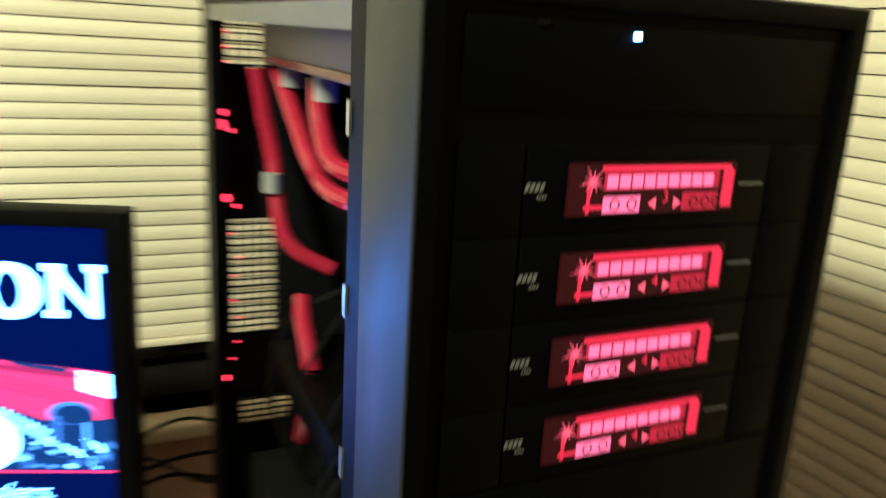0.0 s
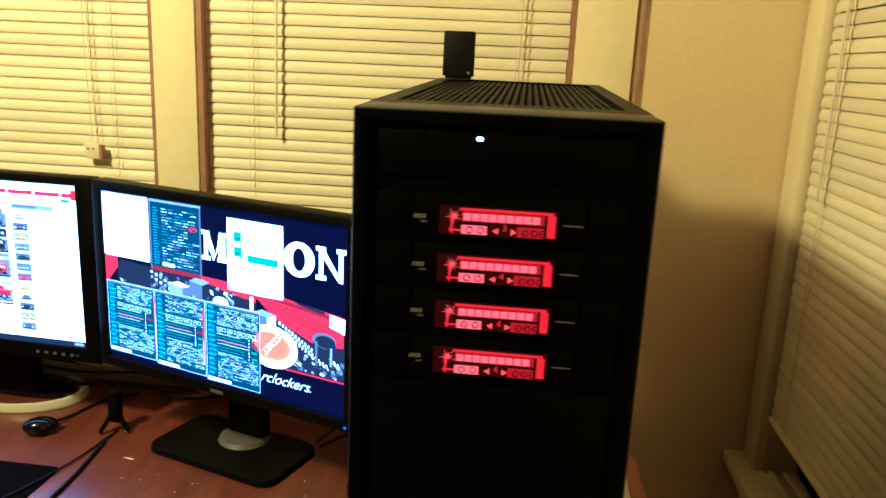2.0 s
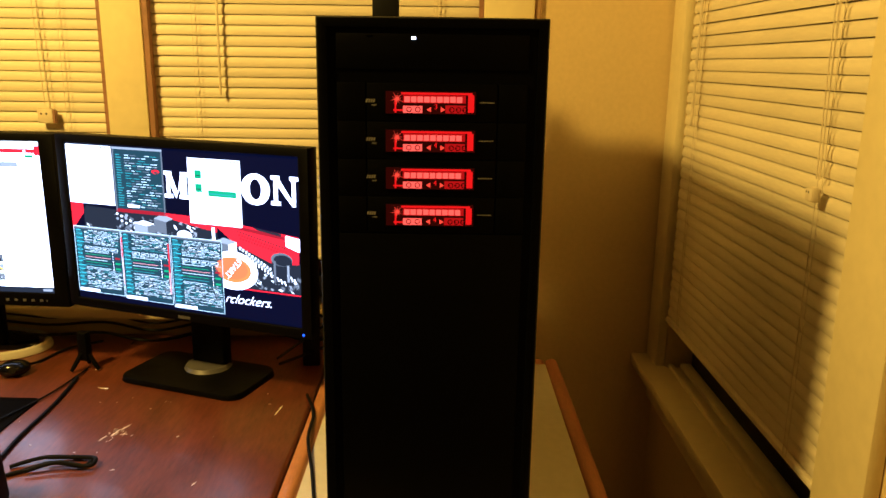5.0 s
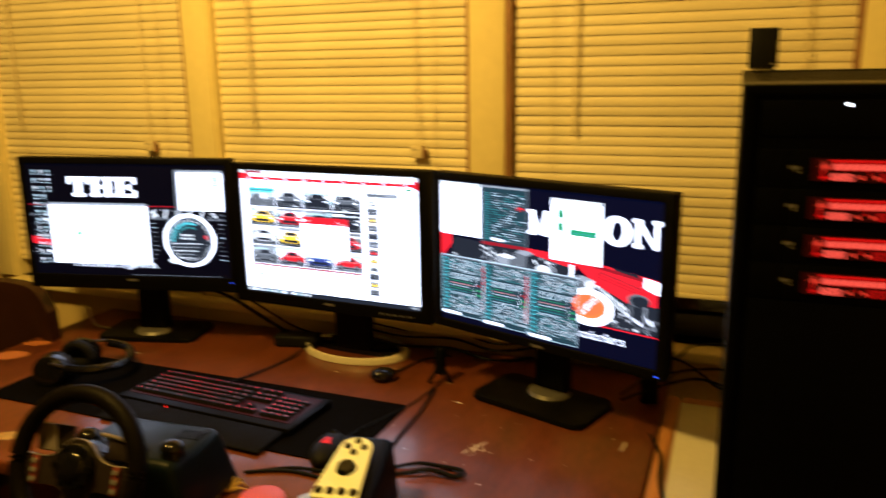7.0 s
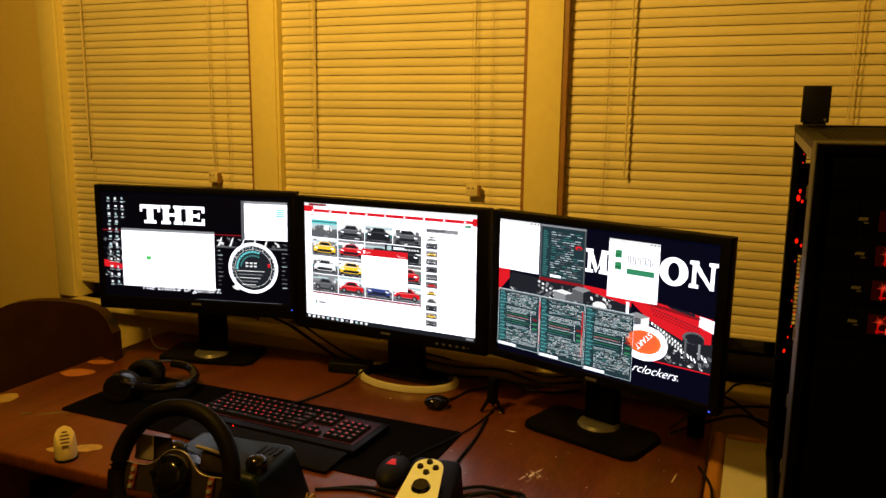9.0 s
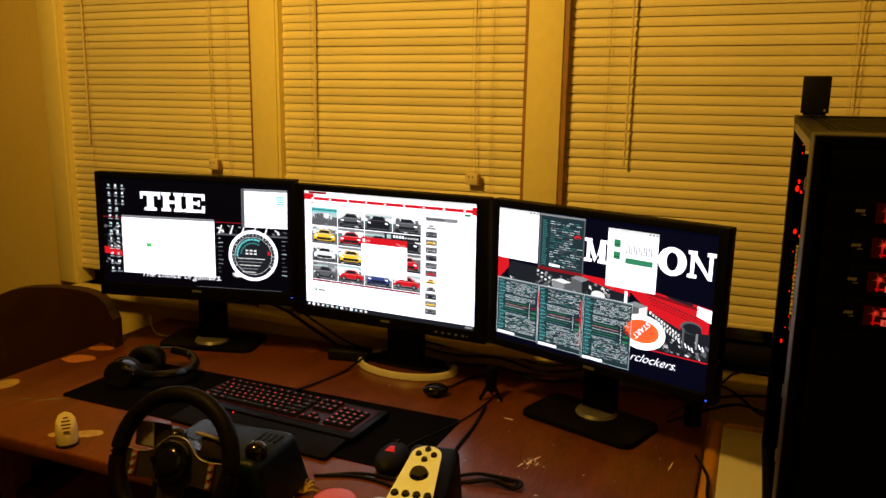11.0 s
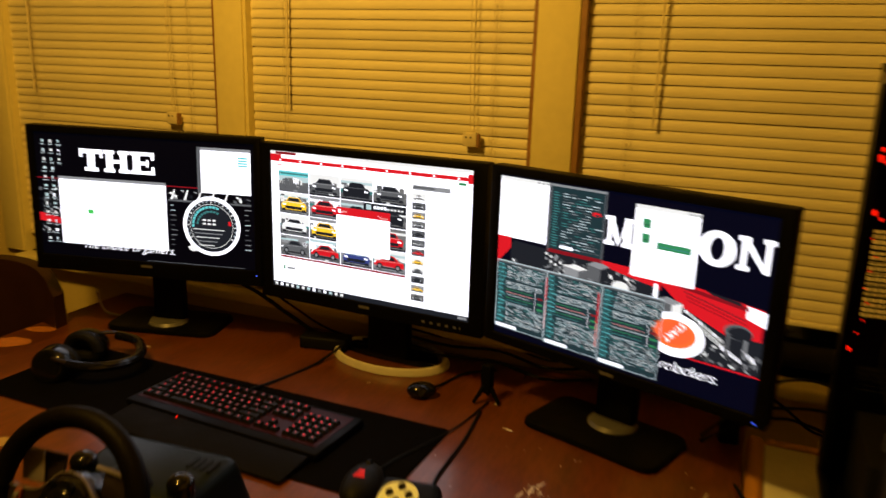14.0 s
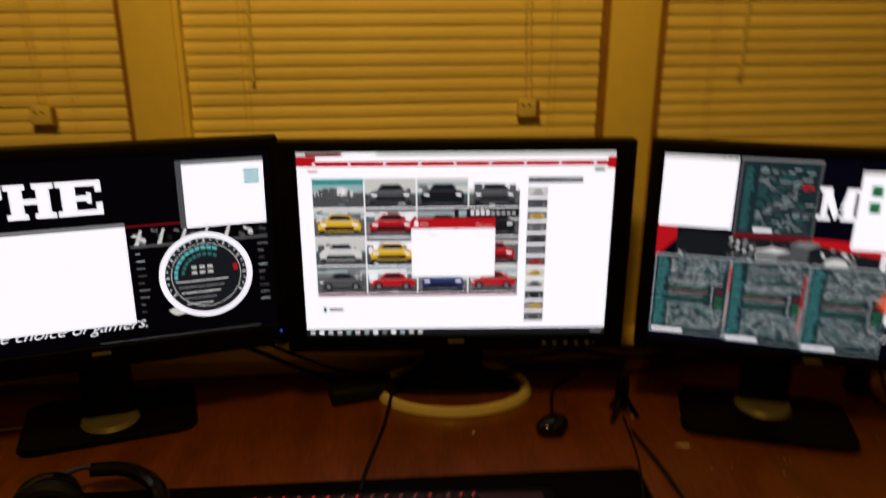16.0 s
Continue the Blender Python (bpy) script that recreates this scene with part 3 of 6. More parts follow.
    p.poly("photo_detail", "dark", [(0.86, 0.40), (0.96, 0.40), (0.955, 0.25), (0.87, 0.25)], 4)
    p.disc("photo_detail", "mid", 0.91, 0.40, 0.05, 0.04, 5), p.disc("photo_detail", "dark", 0.915, 0.395, 0.043, 0.033, 5.5), p.rect("photo_detail", "mid", 0.872, 0.882, 0.26, 0.39, 6)
    p.rect("photo_detail", "grey", 0.935, 0.945, 0.27, 0.37, 6)
    p.rect("photo_border", "red", 0.60, 1.0, 0.190, 0.198, 3)
    p.slab("M", 0.40, 0.505, 0.705, 0.865), p.slab("O", 0.735, 0.865, 0.71, 0.885), p.slab("N", 0.87, 0.995, 0.715, 0.885)
    p.window(0.0, 0.185, 0.625, 0.99)
    p.rect("open_window", "slate", 0.195, 0.395, 0.60, 0.985, 4)
    for a, b, c, d, q in ((0.19, 0.40, 0.977, 0.99, "grey"), (0.19, 0.196, 0.595, 0.98, "mid"), (0.394, 0.40, 0.595, 0.98, "mid"), (0.19, 0.40, 0.59, 0.612, "deepred")):
        p.rect("window_border", q, a, b, c, d, 5)
    for k in range(21):
        v, u = 0.63 + 0.0155 * k, 0.204
        p.rect("text_line", "teal", u, u + rnd.uniform(0.014, 0.026), v, v + 0.0065, 5)
        u = 0.24
        while u < 0.37 and not (k > 9 and k < 16 and u > 0.335):
            e = u + rnd.uniform(0.01, 0.03)
            if rnd.random() < 0.8:
                p.rect("text_line", rnd.choice(["text", "grey", "mid", "teal", "text"]), u, e, v, v + 0.0048, 5)
            u = e + 0.006
    p.disc("emblem", "red", 0.368, 0.855, 0.017, 0.013, 6)
    p.disc("emblem", "slate", 0.371, 0.850, 0.010, 0.006, 7)
    p.rect("input_field", "white", 0.24, 0.29, 0.625, 0.642, 6)
    p.window(0.505, 0.735, 0.565, 0.955)
    for v in (0.835, 0.755):
        p.rect("status_icon", "green", 0.535, 0.565, v, v + 0.05, 5), p.rect("status_icon", "dark", 0.54, 0.56, v + 0.015, v + 0.02, 6)
    for k in range(11):
        p.rect("status_icon", "mid", 0.592 + 0.0112 * k, 0.596 + 0.0112 * k, 0.80, 0.86, 5)
    p.rect("progress_bar", "green", 0.59, 0.715, 0.735, 0.772, 5)
    p.rect("text_line", "teal", 0.592, 0.713, 0.748, 0.753, 6)
    for a, b in ((0.003, 0.197), (0.2, 0.408), (0.412, 0.638)):
        stats_window(p, rnd, a, b, 0.045 - a * 0.06, 0.475)
    p.rect("photo_detail", "red", 0.196, 0.202, 0.30, 0.43, 5), p.rect("photo_detail", "pink", 0.198, 0.202, 0.12, 0.30, 5), p.rect("photo_detail", "red", 0.398, 0.403, 0.24, 0.42, 6), p.rect("photo_detail", "pink", 0.398, 0.403, 0.10, 0.24, 6)
    p.text("rclockers.", 0.0265, 0.745, 0.098, "white", 3, -0.0002, 0.5)
    p.done()


def page_left(screen):
    p, rnd = Page(screen, 0.56, 0.3055), random.Random(9)
    for c in range(3):
        for r in range(12 if c < 2 else 3):
            u, v = 0.035 + 0.037 * c, 0.94 - 0.072 * r
            w = rnd.uniform(0.008, 0.015)
            p.rect("desktop_icon", rnd.choice(["pale", "white", "sky", "text", "pale"]), u, u + w, v - rnd.uniform(0.018, 0.027), v, 3)
            p.rect("icon_caption", "text", u - 0.005, u + rnd.uniform(0.012, 0.022), v - 0.040, v - 0.035, 3)
            if rnd.random() < 0.5:
                p.rect("icon_caption", "text", u - 0.002, u + 0.012, v - 0.048, v - 0.044, 3)
    board_photo(p, rnd, 0.0, 0.10, 0.16, 0.55, 45, 1)
    p.poly("photo_detail", "red", [(0, 0.35), (0.1, 0.31), (0.1, 0.26), (0, 0.28)], 2)
    p.rect("photo_border", "deepred", 0.0, 0.8, 0.628, 0.637, 2)
    p.slab("T", 0.21, 0.318, 0.71, 0.885), p.slab("H", 0.323, 0.44, 0.71, 0.885), p.slab("E", 0.445, 0.555, 0.71, 0.885)
    p.window(0.103, 0.602, 0.105, 0.655, bar="grey")
    p.rect("status_icon", "lime", 0.234, 0.260, 0.364, 0.398, 5)
    for v in (0.279, 0.264, 0.25):
        p.rect("text_line", "sky", 0.232, 0.232 + rnd.uniform(0.02, 0.032), v, v + 0.008, 5)
    p.window(0.752, 0.985, 0.60, 0.955, bar="grey")
    p.rect("window_border", "mid", 0.748, 0.764, 0.60, 0.955, 5)
    for k in range(4):
        p.rect("text_line", rnd.choice(["teal", "sky", "cyan"]), 0.93, 0.972, 0.82 + 0.02 * k, 0.833 + 0.02 * k, 5)
    # round instrument
    board_photo(p, rnd, 0.61, 0.97, 0.53, 0.6, 30, 2)
    for k in range(5):
        u = 0.62 + 0.06 * k
        p.poly("photo_detail", "pale", [(u, 0.53), (u + 0.012, 0.53), (u + 0.025, 0.61), (u + 0.018, 0.61)], 3)
    p.rect("photo_detail", "mid", 0.61, 0.985, 0.515, 0.53, 3)
    for k in range(9):
        for u in (0.62, 0.955):
            p.rect("gauge_caption", rnd.choice(["mid", "grey", "text"]), u, u + rnd.uniform(0.012, 0.03), 0.16 + 0.04 * k, 0.166 + 0.04 * k, 3)
    cu, cv = 0.805, 0.335
    p.disc("gauge_face", "dark", cu, cv, 0.128, 0.128 * p.w / p.h, 4, 40)
    p.arc("gauge_ring", "white", cu, cv, 0.114, 0.130, 0, 360, 5, 48)
    for k in range(25):
        a = 210 - 10 * k
        p.arc("gauge_tick", "pale" if k % 3 == 0 else "text", cu, cv, 0.101 if k % 3 == 0 else 0.105, 0.111, a - 1.4, a + 1.4, 5, 1)
    for k in range(11):
        p.arc("gauge_scale", "cyan", cu, cv, 0.079, 0.089, 66 + 11 * k, 75 + 11 * k, 5, 2)
    for k in range(9):
        p.arc("gauge_scale", "teal", cu, cv, 0.060, 0.069, 60 + 13 * k, 70 + 13 * k, 5, 2)
    p.arc("gauge_scale", "pale", cu, cv, 0.0955, 0.0975, 0, 360, 5, 40)
    p.arc("gauge_scale", "red", cu, cv, 0.078, 0.090, 5, 18, 5, 4)
    for k in range(5):
        p.rect("gauge_bar", "pale" if k % 2 == 0 else "grey", cu - 0.085 + 0.006 * k, cu + 0.06 - 0.012 * k, 0.303 - 0.032 * k, 0.310 - 0.032 * k, 5)
    for k in range(6):
        p.rect("gauge_caption", "pale", cu - 0.04 + 0.022 * (k % 3), cu - 0.025 + 0.022 * (k % 3), 0.345 + 0.03 * (k // 3), 0.36 + 0.03 * (k // 3), 5)
    p.arc("gauge_ring", "pale", cu - 0.085, cv - 0.16, 0.006, 0.03, 200, 330, 4, 6)
    p.text("The choice of gamers.", 0.0275, 0.412, 0.076, "white", 2, -0.0002, 0.5)
    p.rect("photo_border", "mid", 0.5, 0.95, 0.008, 0.012, 2)
    p.done()


def car(p, u, v, w, h, body, rnd):
    """A small car seen from the side or from the front, with its shade, glass, wheels and lamps."""
    p.unit += 1
    F = lambda colour, pts, layer: p.poly("photo_car", colour, [(u + a * w, v + b * h) for a, b in pts], layer)
    shine = {"yellow": "pale", "red": "pink", "dark": "mid", "mid": "grey", "grey": "pale", "pale": "white", "blue": "sky"}[body]
    F("dark", [(0.02, 0.10), (0.98, 0.10), (0.9, 0.2), (0.1, 0.2)], 4)
    if rnd.random() < 0.55:
        F(body, [(0.06, 0.16), (0.03, 0.40), (0.10, 0.55), (0.22, 0.62), (0.32, 0.84), (0.70, 0.84), (0.80, 0.62), (0.92, 0.55), (0.97, 0.40), (0.94, 0.16)], 5)
        F("dark", [(0.26, 0.62), (0.34, 0.80), (0.68, 0.80), (0.76, 0.62)], 6)
        F("dark", [(0.20, 0.20), (0.18, 0.36), (0.82, 0.36), (0.80, 0.20)], 6)
        F(shine, [(0.14, 0.56), (0.86, 0.56), (0.84, 0.59), (0.16, 0.59)], 6)
        for a in (0.10, 0.78):
            F("white", [(a, 0.40), (a + 0.12, 0.38), (a + 0.12, 0.45), (a, 0.48)], 7)
        for a in (0.07, 0.81):
            F("dark", [(a, 0.08), (a + 0.12, 0.08), (a + 0.12, 0.22), (a, 0.22)], 6)
    else:
        F(body, [(0, 0.25), (0.02, 0.46), (0.22, 0.56), (0.36, 0.80), (0.66, 0.80), (0.84, 0.56), (0.99, 0.50), (1, 0.22)], 5)
        F("dark", [(0.29, 0.57), (0.39, 0.75), (0.63, 0.75), (0.76, 0.57)], 6)
        F(shine, [(0.05, 0.47), (0.95, 0.51), (0.95, 0.535), (0.05, 0.50)], 6)
        F("white", [(0.01, 0.38), (0.09, 0.40), (0.09, 0.45), (0.01, 0.44)], 7)
        for a in (0.2, 0.8):
            p.disc("photo_car", "dark", u + a * w, v + 0.22 * h, 0.095 * w, 0.17 * h, 6, 12)
            p.disc("photo_car", "grey", u + a * w, v + 0.22 * h, 0.05 * w, 0.09 * h, 7, 10)


def page_middle(screen):
    p, rnd = Page(screen), random.Random(3)
    p.rect("tab_strip", "pale", 0, 1, 0.975, 1.0, 2)
    for a, b in ((0.03, 0.14), (0.145, 0.25)):
        p.rect("tab_strip", "deepred" if a < 0.1 else "white", a, b, 0.977, 0.995, 3)
    p.rect("tool_bar", "red", 0, 1, 0.925, 0.95, 2)
    p.rect("tool_bar", "red", 0, 0.06, 0.925, 0.975, 2), p.rect("tool_bar", "red", 0.975, 1, 0.91, 0.97, 2)
    p.rect("address_field", "white", 0.06, 0.97, 0.952, 0.972, 3)
    for k in range(9):
        p.rect("tool_button", "white", 0.05 + 0.11 * k, 0.06 + 0.11 * k, 0.932, 0.943, 3)
    p.rect("tag", "green", 0.935, 0.968, 0.895, 0.912, 2)
    p.rect("caption", "pink", 0.035, 0.065, 0.895, 0.905, 2)
    U0, V0, TW, TH = 0.045, 0.245, 0.165, 0.156
    tiles = ["sky", "pale", "pale", "white", "pale", "grey", "grey", "pale", "pale", "grey", "pale", "road", "grey", "sky", "pale", "pale"]
    cars = ["grey", "mid", "dark", "mid", "yellow", "red", "dark", "dark", "pale", "yellow", "mid", "red", "mid", "red", "blue", "red"]
    for k in range(16):
        c, r = k % 4, k // 4
        u, v = U0 + TW * c, V0 + TH * (3 - r)
        p.rect("photo_tile", tiles[k], u, u + TW - 0.004, v, v + TH - 0.006, 2)
        g = rnd.uniform(0.05, 0.085)
        p.rect("photo_ground", rnd.choice(["road", "mid", "road", "grey"]), u, u + TW - 0.004, v, v + g, 2.6)
        p.rect("photo_ground", rnd.choice(["mid", "road", "teal"]), u, u + TW - 0.004, v + g - 0.006, v + g + rnd.uniform(0.008, 0.02), 2.8)
        p.rect("photo_ground", rnd.choice(["dark", "mid"]), u, u + TW - 0.004, v, v + 0.014, 2.8)
        p.rect("photo_sky", rnd.choice(["pale", "sky", "white"]), u, u + TW - 0.004, v + TH - 0.045, v + TH - 0.028, 2.6)
        for j in range(9):
            a = u + rnd.uniform(0, TW - 0.034)
            p.rect("photo_detail", rnd.choice(["pale", "mid", "grey", "white", "road"]), a, a + rnd.uniform(0.012, 0.03), v + g, v + g + rnd.uniform(0.01, 0.055), 3)
        if k:
            car(p, u + 0.006, v + 0.008, TW - 0.016, TH - 0.022, cars[k], rnd)
        else:
            for j in range(16):
                p.rect("photo_skyline", "mid", u + 0.01 * j, u + 0.008 + 0.01 * j, v + 0.03, v + 0.05 + 0.04 * rnd.random() + (0.05 if j == 6 else 0), 4)
        for j in range(5):
            a, b = u + rnd.uniform(0, TW * 0.8), v + rnd.uniform(0.0, TH * 0.8)
            p.rect("photo_detail", rnd.choice(["pale", "mid", "grey", "dark"]), a, a + rnd.uniform(0.008, 0.03), b, b + rnd.uniform(0.004, 0.014), 3)
    # teal sky over the skyline, dark banner with pale bars
    for k, colour in enumerate(("cyan", "teal", "cyan", "sky")):
        p.rect("photo_sky", colour, U0, U0 + TW - 0.004, V0 + 4 * TH - 0.018 - 0.012 * k, V0 + 4 * TH - 0.0061 - 0.012 * k, 4.2)
    p.rect("photo_banner", "dark", U0 + 2.72 * TW, U0 + 4 * TW - 0.004, V0 + 2.62 * TH, V0 + 3 * TH - 0.006, 6.6)
    p.rect("photo_detail", "sky", U0 + 2.80 * TW, U0 + 2.95 * TW, V0 + 2.68 * TH, V0 + 2.9 * TH, 6.8)
    for k in range(9):
        p.rect("banner_bar", "white" if k < 4 else "pale", U0 + (3.03 + 0.1 * k) * TW, U0 + (3.10 + 0.1 * k) * TW, V0 + 2.74 * TH, V0 + (2.87 if k < 4 else 2.82) * TH, 6.8)
    p.rect("photo_border", "deepred", U0, U0 + 4 * TW - 0.004, V0 - 0.018, V0 - 0.004, 3)
    p.rect("open_window", "white", 0.355, 0.625, 0.335, 0.60, 7)
    p.rect("title_bar", "red", 0.355, 0.625, 0.60, 0.655, 7)
    p.rect("title_button", "white", 0.365, 0.378, 0.615, 0.64, 8), p.rect("title_button", "pink", 0.575, 0.615, 0.608, 0.617, 8), p.rect("title_button", "pink", 0.385, 0.41, 0.62, 0.632, 8)
    p.rect("text_line", "pale", 0.415, 0.435, 0.56, 0.566, 8)
    p.rect("heading", "grey", 0.727, 0.90, 0.835, 0.865, 2), p.rect("heading", "mid", 0.73, 0.83, 0.845, 0.858, 3)
    for k in range(12):
        v = 0.765 - 0.0625 * k
        p.rect("thumbnail", rnd.choice(["grey", "road", "pale", "mid"]), 0.727, 0.79, v, v + 0.048, 2)
        car(p, 0.732, v + 0.003, 0.053, 0.04, ["pale", "mid", "yellow", "grey", "dark", "grey", "red", "yellow", "mid", "dark", "yellow", "mid"][k], rnd)
    p.rect("caption", "green", 0.06, 0.07, 0.135, 0.165, 2)
    p.rect("caption", "grey", 0.08, 0.125, 0.142, 0.158, 2)
    p.rect("task_bar", "dark", 0, 1, 0, 0.036, 4)
    for k in range(13):
        p.rect("task_icon", rnd.choice(["pale", "sky", "white", "grey"]), 0.012 + 0.03 * k, 0.028 + 0.03 * k, 0.008, 0.028, 5)
    p.rect("task_icon", "grey", 0.95, 0.99, 0.01, 0.026, 5)
    p.done()


def monitor(m, zc, page, stand, base_at, label, SW=SW, SH=SH, bb=0.019, side=0.0165):
    """zc: height of the screen's centre over the desk; m stands on the desk at the screen's plane."""
    e = thing("monitor", m, label, "monitor", "monitors on the desk")
    bz = 0.0165
    bm = bmesh.new()
    x1, z0, z1 = SW / 2, zc - SH / 2, zc + SH / 2
    ring(bm, (-x1 - side, x1 + side, z0 - bb, z1 + bz), (-x1, x1, z0, z1), -0.006, 0.028)
    bmesh.ops.recalc_face_normals(bm, faces=bm.faces)
    bevel(bm, 0.0018)
    part("bezel", bm, BLACK, e)
    bm = bmesh.new()
    vs = box(bm, -x1 - side + 0.003, x1 + side - 0.003, 0.0285, 0.058, z0 - bb + 0.004, z1 + bz - 0.003)
    for v in vs:
        if v.co.y > 0.05:
            v.co.x *= 0.8
            v.co.z = zc + (v.co.z - zc) * 0.72
    bevel(bm, 0.004)
    part("back_cover", bm, BLACK_SOFT, e)
    scr = bx("screen", (-x1, x1, 0.0004, 0.006, zc - SH / 2, zc + SH / 2), (G["black"] if page is page_left else G["bg"]) if stand == "foot" else G["white"], e)
    scr.data.transform(Matrix.Translation((0, 0, -zc)))
    scr.matrix_basis = pose(0, 0, zc)
    page(scr)
    for k in range(5 if stand == "ring" else 0):
        bx("bezel_button", (0.15 + 0.019 * k, 0.157 + 0.019 * k, -0.0075, -0.004, z0 - 0.019, z0 - 0.014), SILVER, e)
    bx("power_light", (x1 + 0.002, x1 + 0.006, -0.0072, -0.005, z0 - 0.013, z0 - 0.010) if stand == "foot" else (0.24, 0.243, -0.0072, -0.005, z0 - 0.018, z0 - 0.015), BLUE_LED if stand == "foot" else SILVER, e)
    bx("maker_mark", (-0.014, 0.014, -0.0068, -0.0055, z0 - 0.014, z0 - 0.008), SILVER, e)
    ox, oy = base_at
    if stand == "foot":
        bm = bmesh.new()
        box(bm, ox - 0.0425, ox + 0.0425, 0.115, 0.145, 0.01, zc + 0.05)
        bevel(bm, 0.006, 3)
        part("stand_column", bm, BLACK, e)
        bx("stand_neck", (ox - 0.032, ox + 0.032, 0.05, 0.116, zc - 0.04, zc + 0.04), BLACK_SOFT, e, w=0.006)
        bm = bmesh.new()
        cyl(bm, (ox, 0.115, 0.011), (ox, 0.115, 0.021), 0.052, 0.046, 32)
        part("stand_collar", bm, SILVER, e, "silver swivel collar")
        bm = bmesh.new()
        vs = box(bm, -0.15 + ox, 0.15 + ox, -0.083 + oy, 0.085 + oy, 0.0, 0.013)
        for v in vs:
            if v.co.z > 0.01:
                v.co.x = ox + (v.co.x - ox) * 0.97
        es = [d for d in bm.edges if abs(d.verts[0].co.z - d.verts[1].co.z) > 0.005]
        bmesh.ops.bevel(bm, geom=es, offset=0.03, segments=4, affect="EDGES", profile=0.5)
        bevel(bm, 0.002)
        part("stand_base", bm, BLACK, e)
    else:
        bm = bmesh.new()
        box(bm, -0.055, 0.055, 0.095, 0.13, 0.012, zc + 0.04)
        bevel(bm, 0.01, 3)
        part("stand_column", bm, BLACK, e)
        bx("stand_neck", (-0.045, 0.045, 0.05, 0.096, zc - 0.05, zc + 0.035), BLACK_SOFT, e, w=0.006)
        bm = bmesh.new()
        cyl(bm, (0, oy, 0.001), (0, oy, 0.013), 0.128, 0.122, 48)
        for v in bm.verts:
            v.co.y = oy + (v.co.y - oy) * (0.66 if v.co.y > oy else 0.16)
        part("stand_base", bm, GLOSS, e, "gloss black foot plate inside the ring")
        bm = bmesh.new()
        n = 64
        prof = [(0.134, 0.001), (0.135, 0.013), (0.141, 0.018), (0.148, 0.016), (0.154, 0.006), (0.154, 0.001)]
        rings = [[bm.verts.new((r * math.cos(2 * math.pi * k / n), oy + r * 0.66 * math.sin(2 * math.pi * k / n), z)) for r, z in prof] for k in range(n)]
        for k in range(n):
            A, B = rings[k], rings[(k + 1) % n]
            for i in range(len(prof)):
                j = (i + 1) % len(prof)
                bm.faces.new((A[i], A[j], B[j], B[i]))
        part("stand_ring", bm, RINGMAT, e, "satin silver ring round the foot")
    return e


BLUE_LED = glow("blue_led", (0.05, 0.12, 1.0), 1.125)
monitor(pose(-1.2095, 1.2785, DZ, 0, 0.8, 14.3), 0.363, page_left, "foot", (-0.015, 0.13), "slim black monitor with a lit dark desktop and a large gauge", 0.56, 0.3055, 0.038)
monitor(pose(-0.629, 1.335, DZ, 0, 0, -4), 0.3405, page_middle, "ring", (0, 0.118), "black monitor showing a bright web page of cars, silver ring foot", bb=0.03, side=0.032)
monitor(pose(-0.0535, 1.2005, DZ, 0, 0.3, -19), 0.3425, page_right, "foot", (-0.04, 0.08), "slim black monitor showing a dark desktop crowded with windows", 0.53, 0.3245, side=0.021)


# ---- computer tower ----
RED_GLOW = glow("red_lcd", (1.0, 0.006, 0.003), 0.42)
RED_BRIGHT = glow("red_lcd_bright", (1.0, 0.055, 0.022), 0.62)
RED_PALE = glow("red_lcd_pale", (1.0, 0.095, 0.055), 0.64)
RED_DIM = glow("red_lcd_dim", (1.0, 0.006, 0.004), 0.22)
RED_LED = glow("red_led", (1.0, 0.012, 0.004), 1.6)
WHITE_LED = glow("white_led", (1.0, 1.0, 1.0), 4)
LCD_DARK = glow("lcd_backlight", (1.0, 0.012, 0.008), 0.012)
PRINT = mat("grey_print", (0.17, 0.17, 0.172), 0.5, var=0.05)
TUBE_RED = mat("red_coolant_tube", (0.36, 0.010, 0.008), 0.22, var=0.1, coat=0.5)
METAL = mat("bare_metal", (0.55, 0.52, 0.46), 0.35, metal=0.9, var=0.1)
WHITEP = mat("white_fitting", (0.36, 0.35, 0.32), 0.35, var=0.05)
BOARD = mat("circuit_board", (0.018, 0.017, 0.018), 0.45, var=0.4, scale=60)


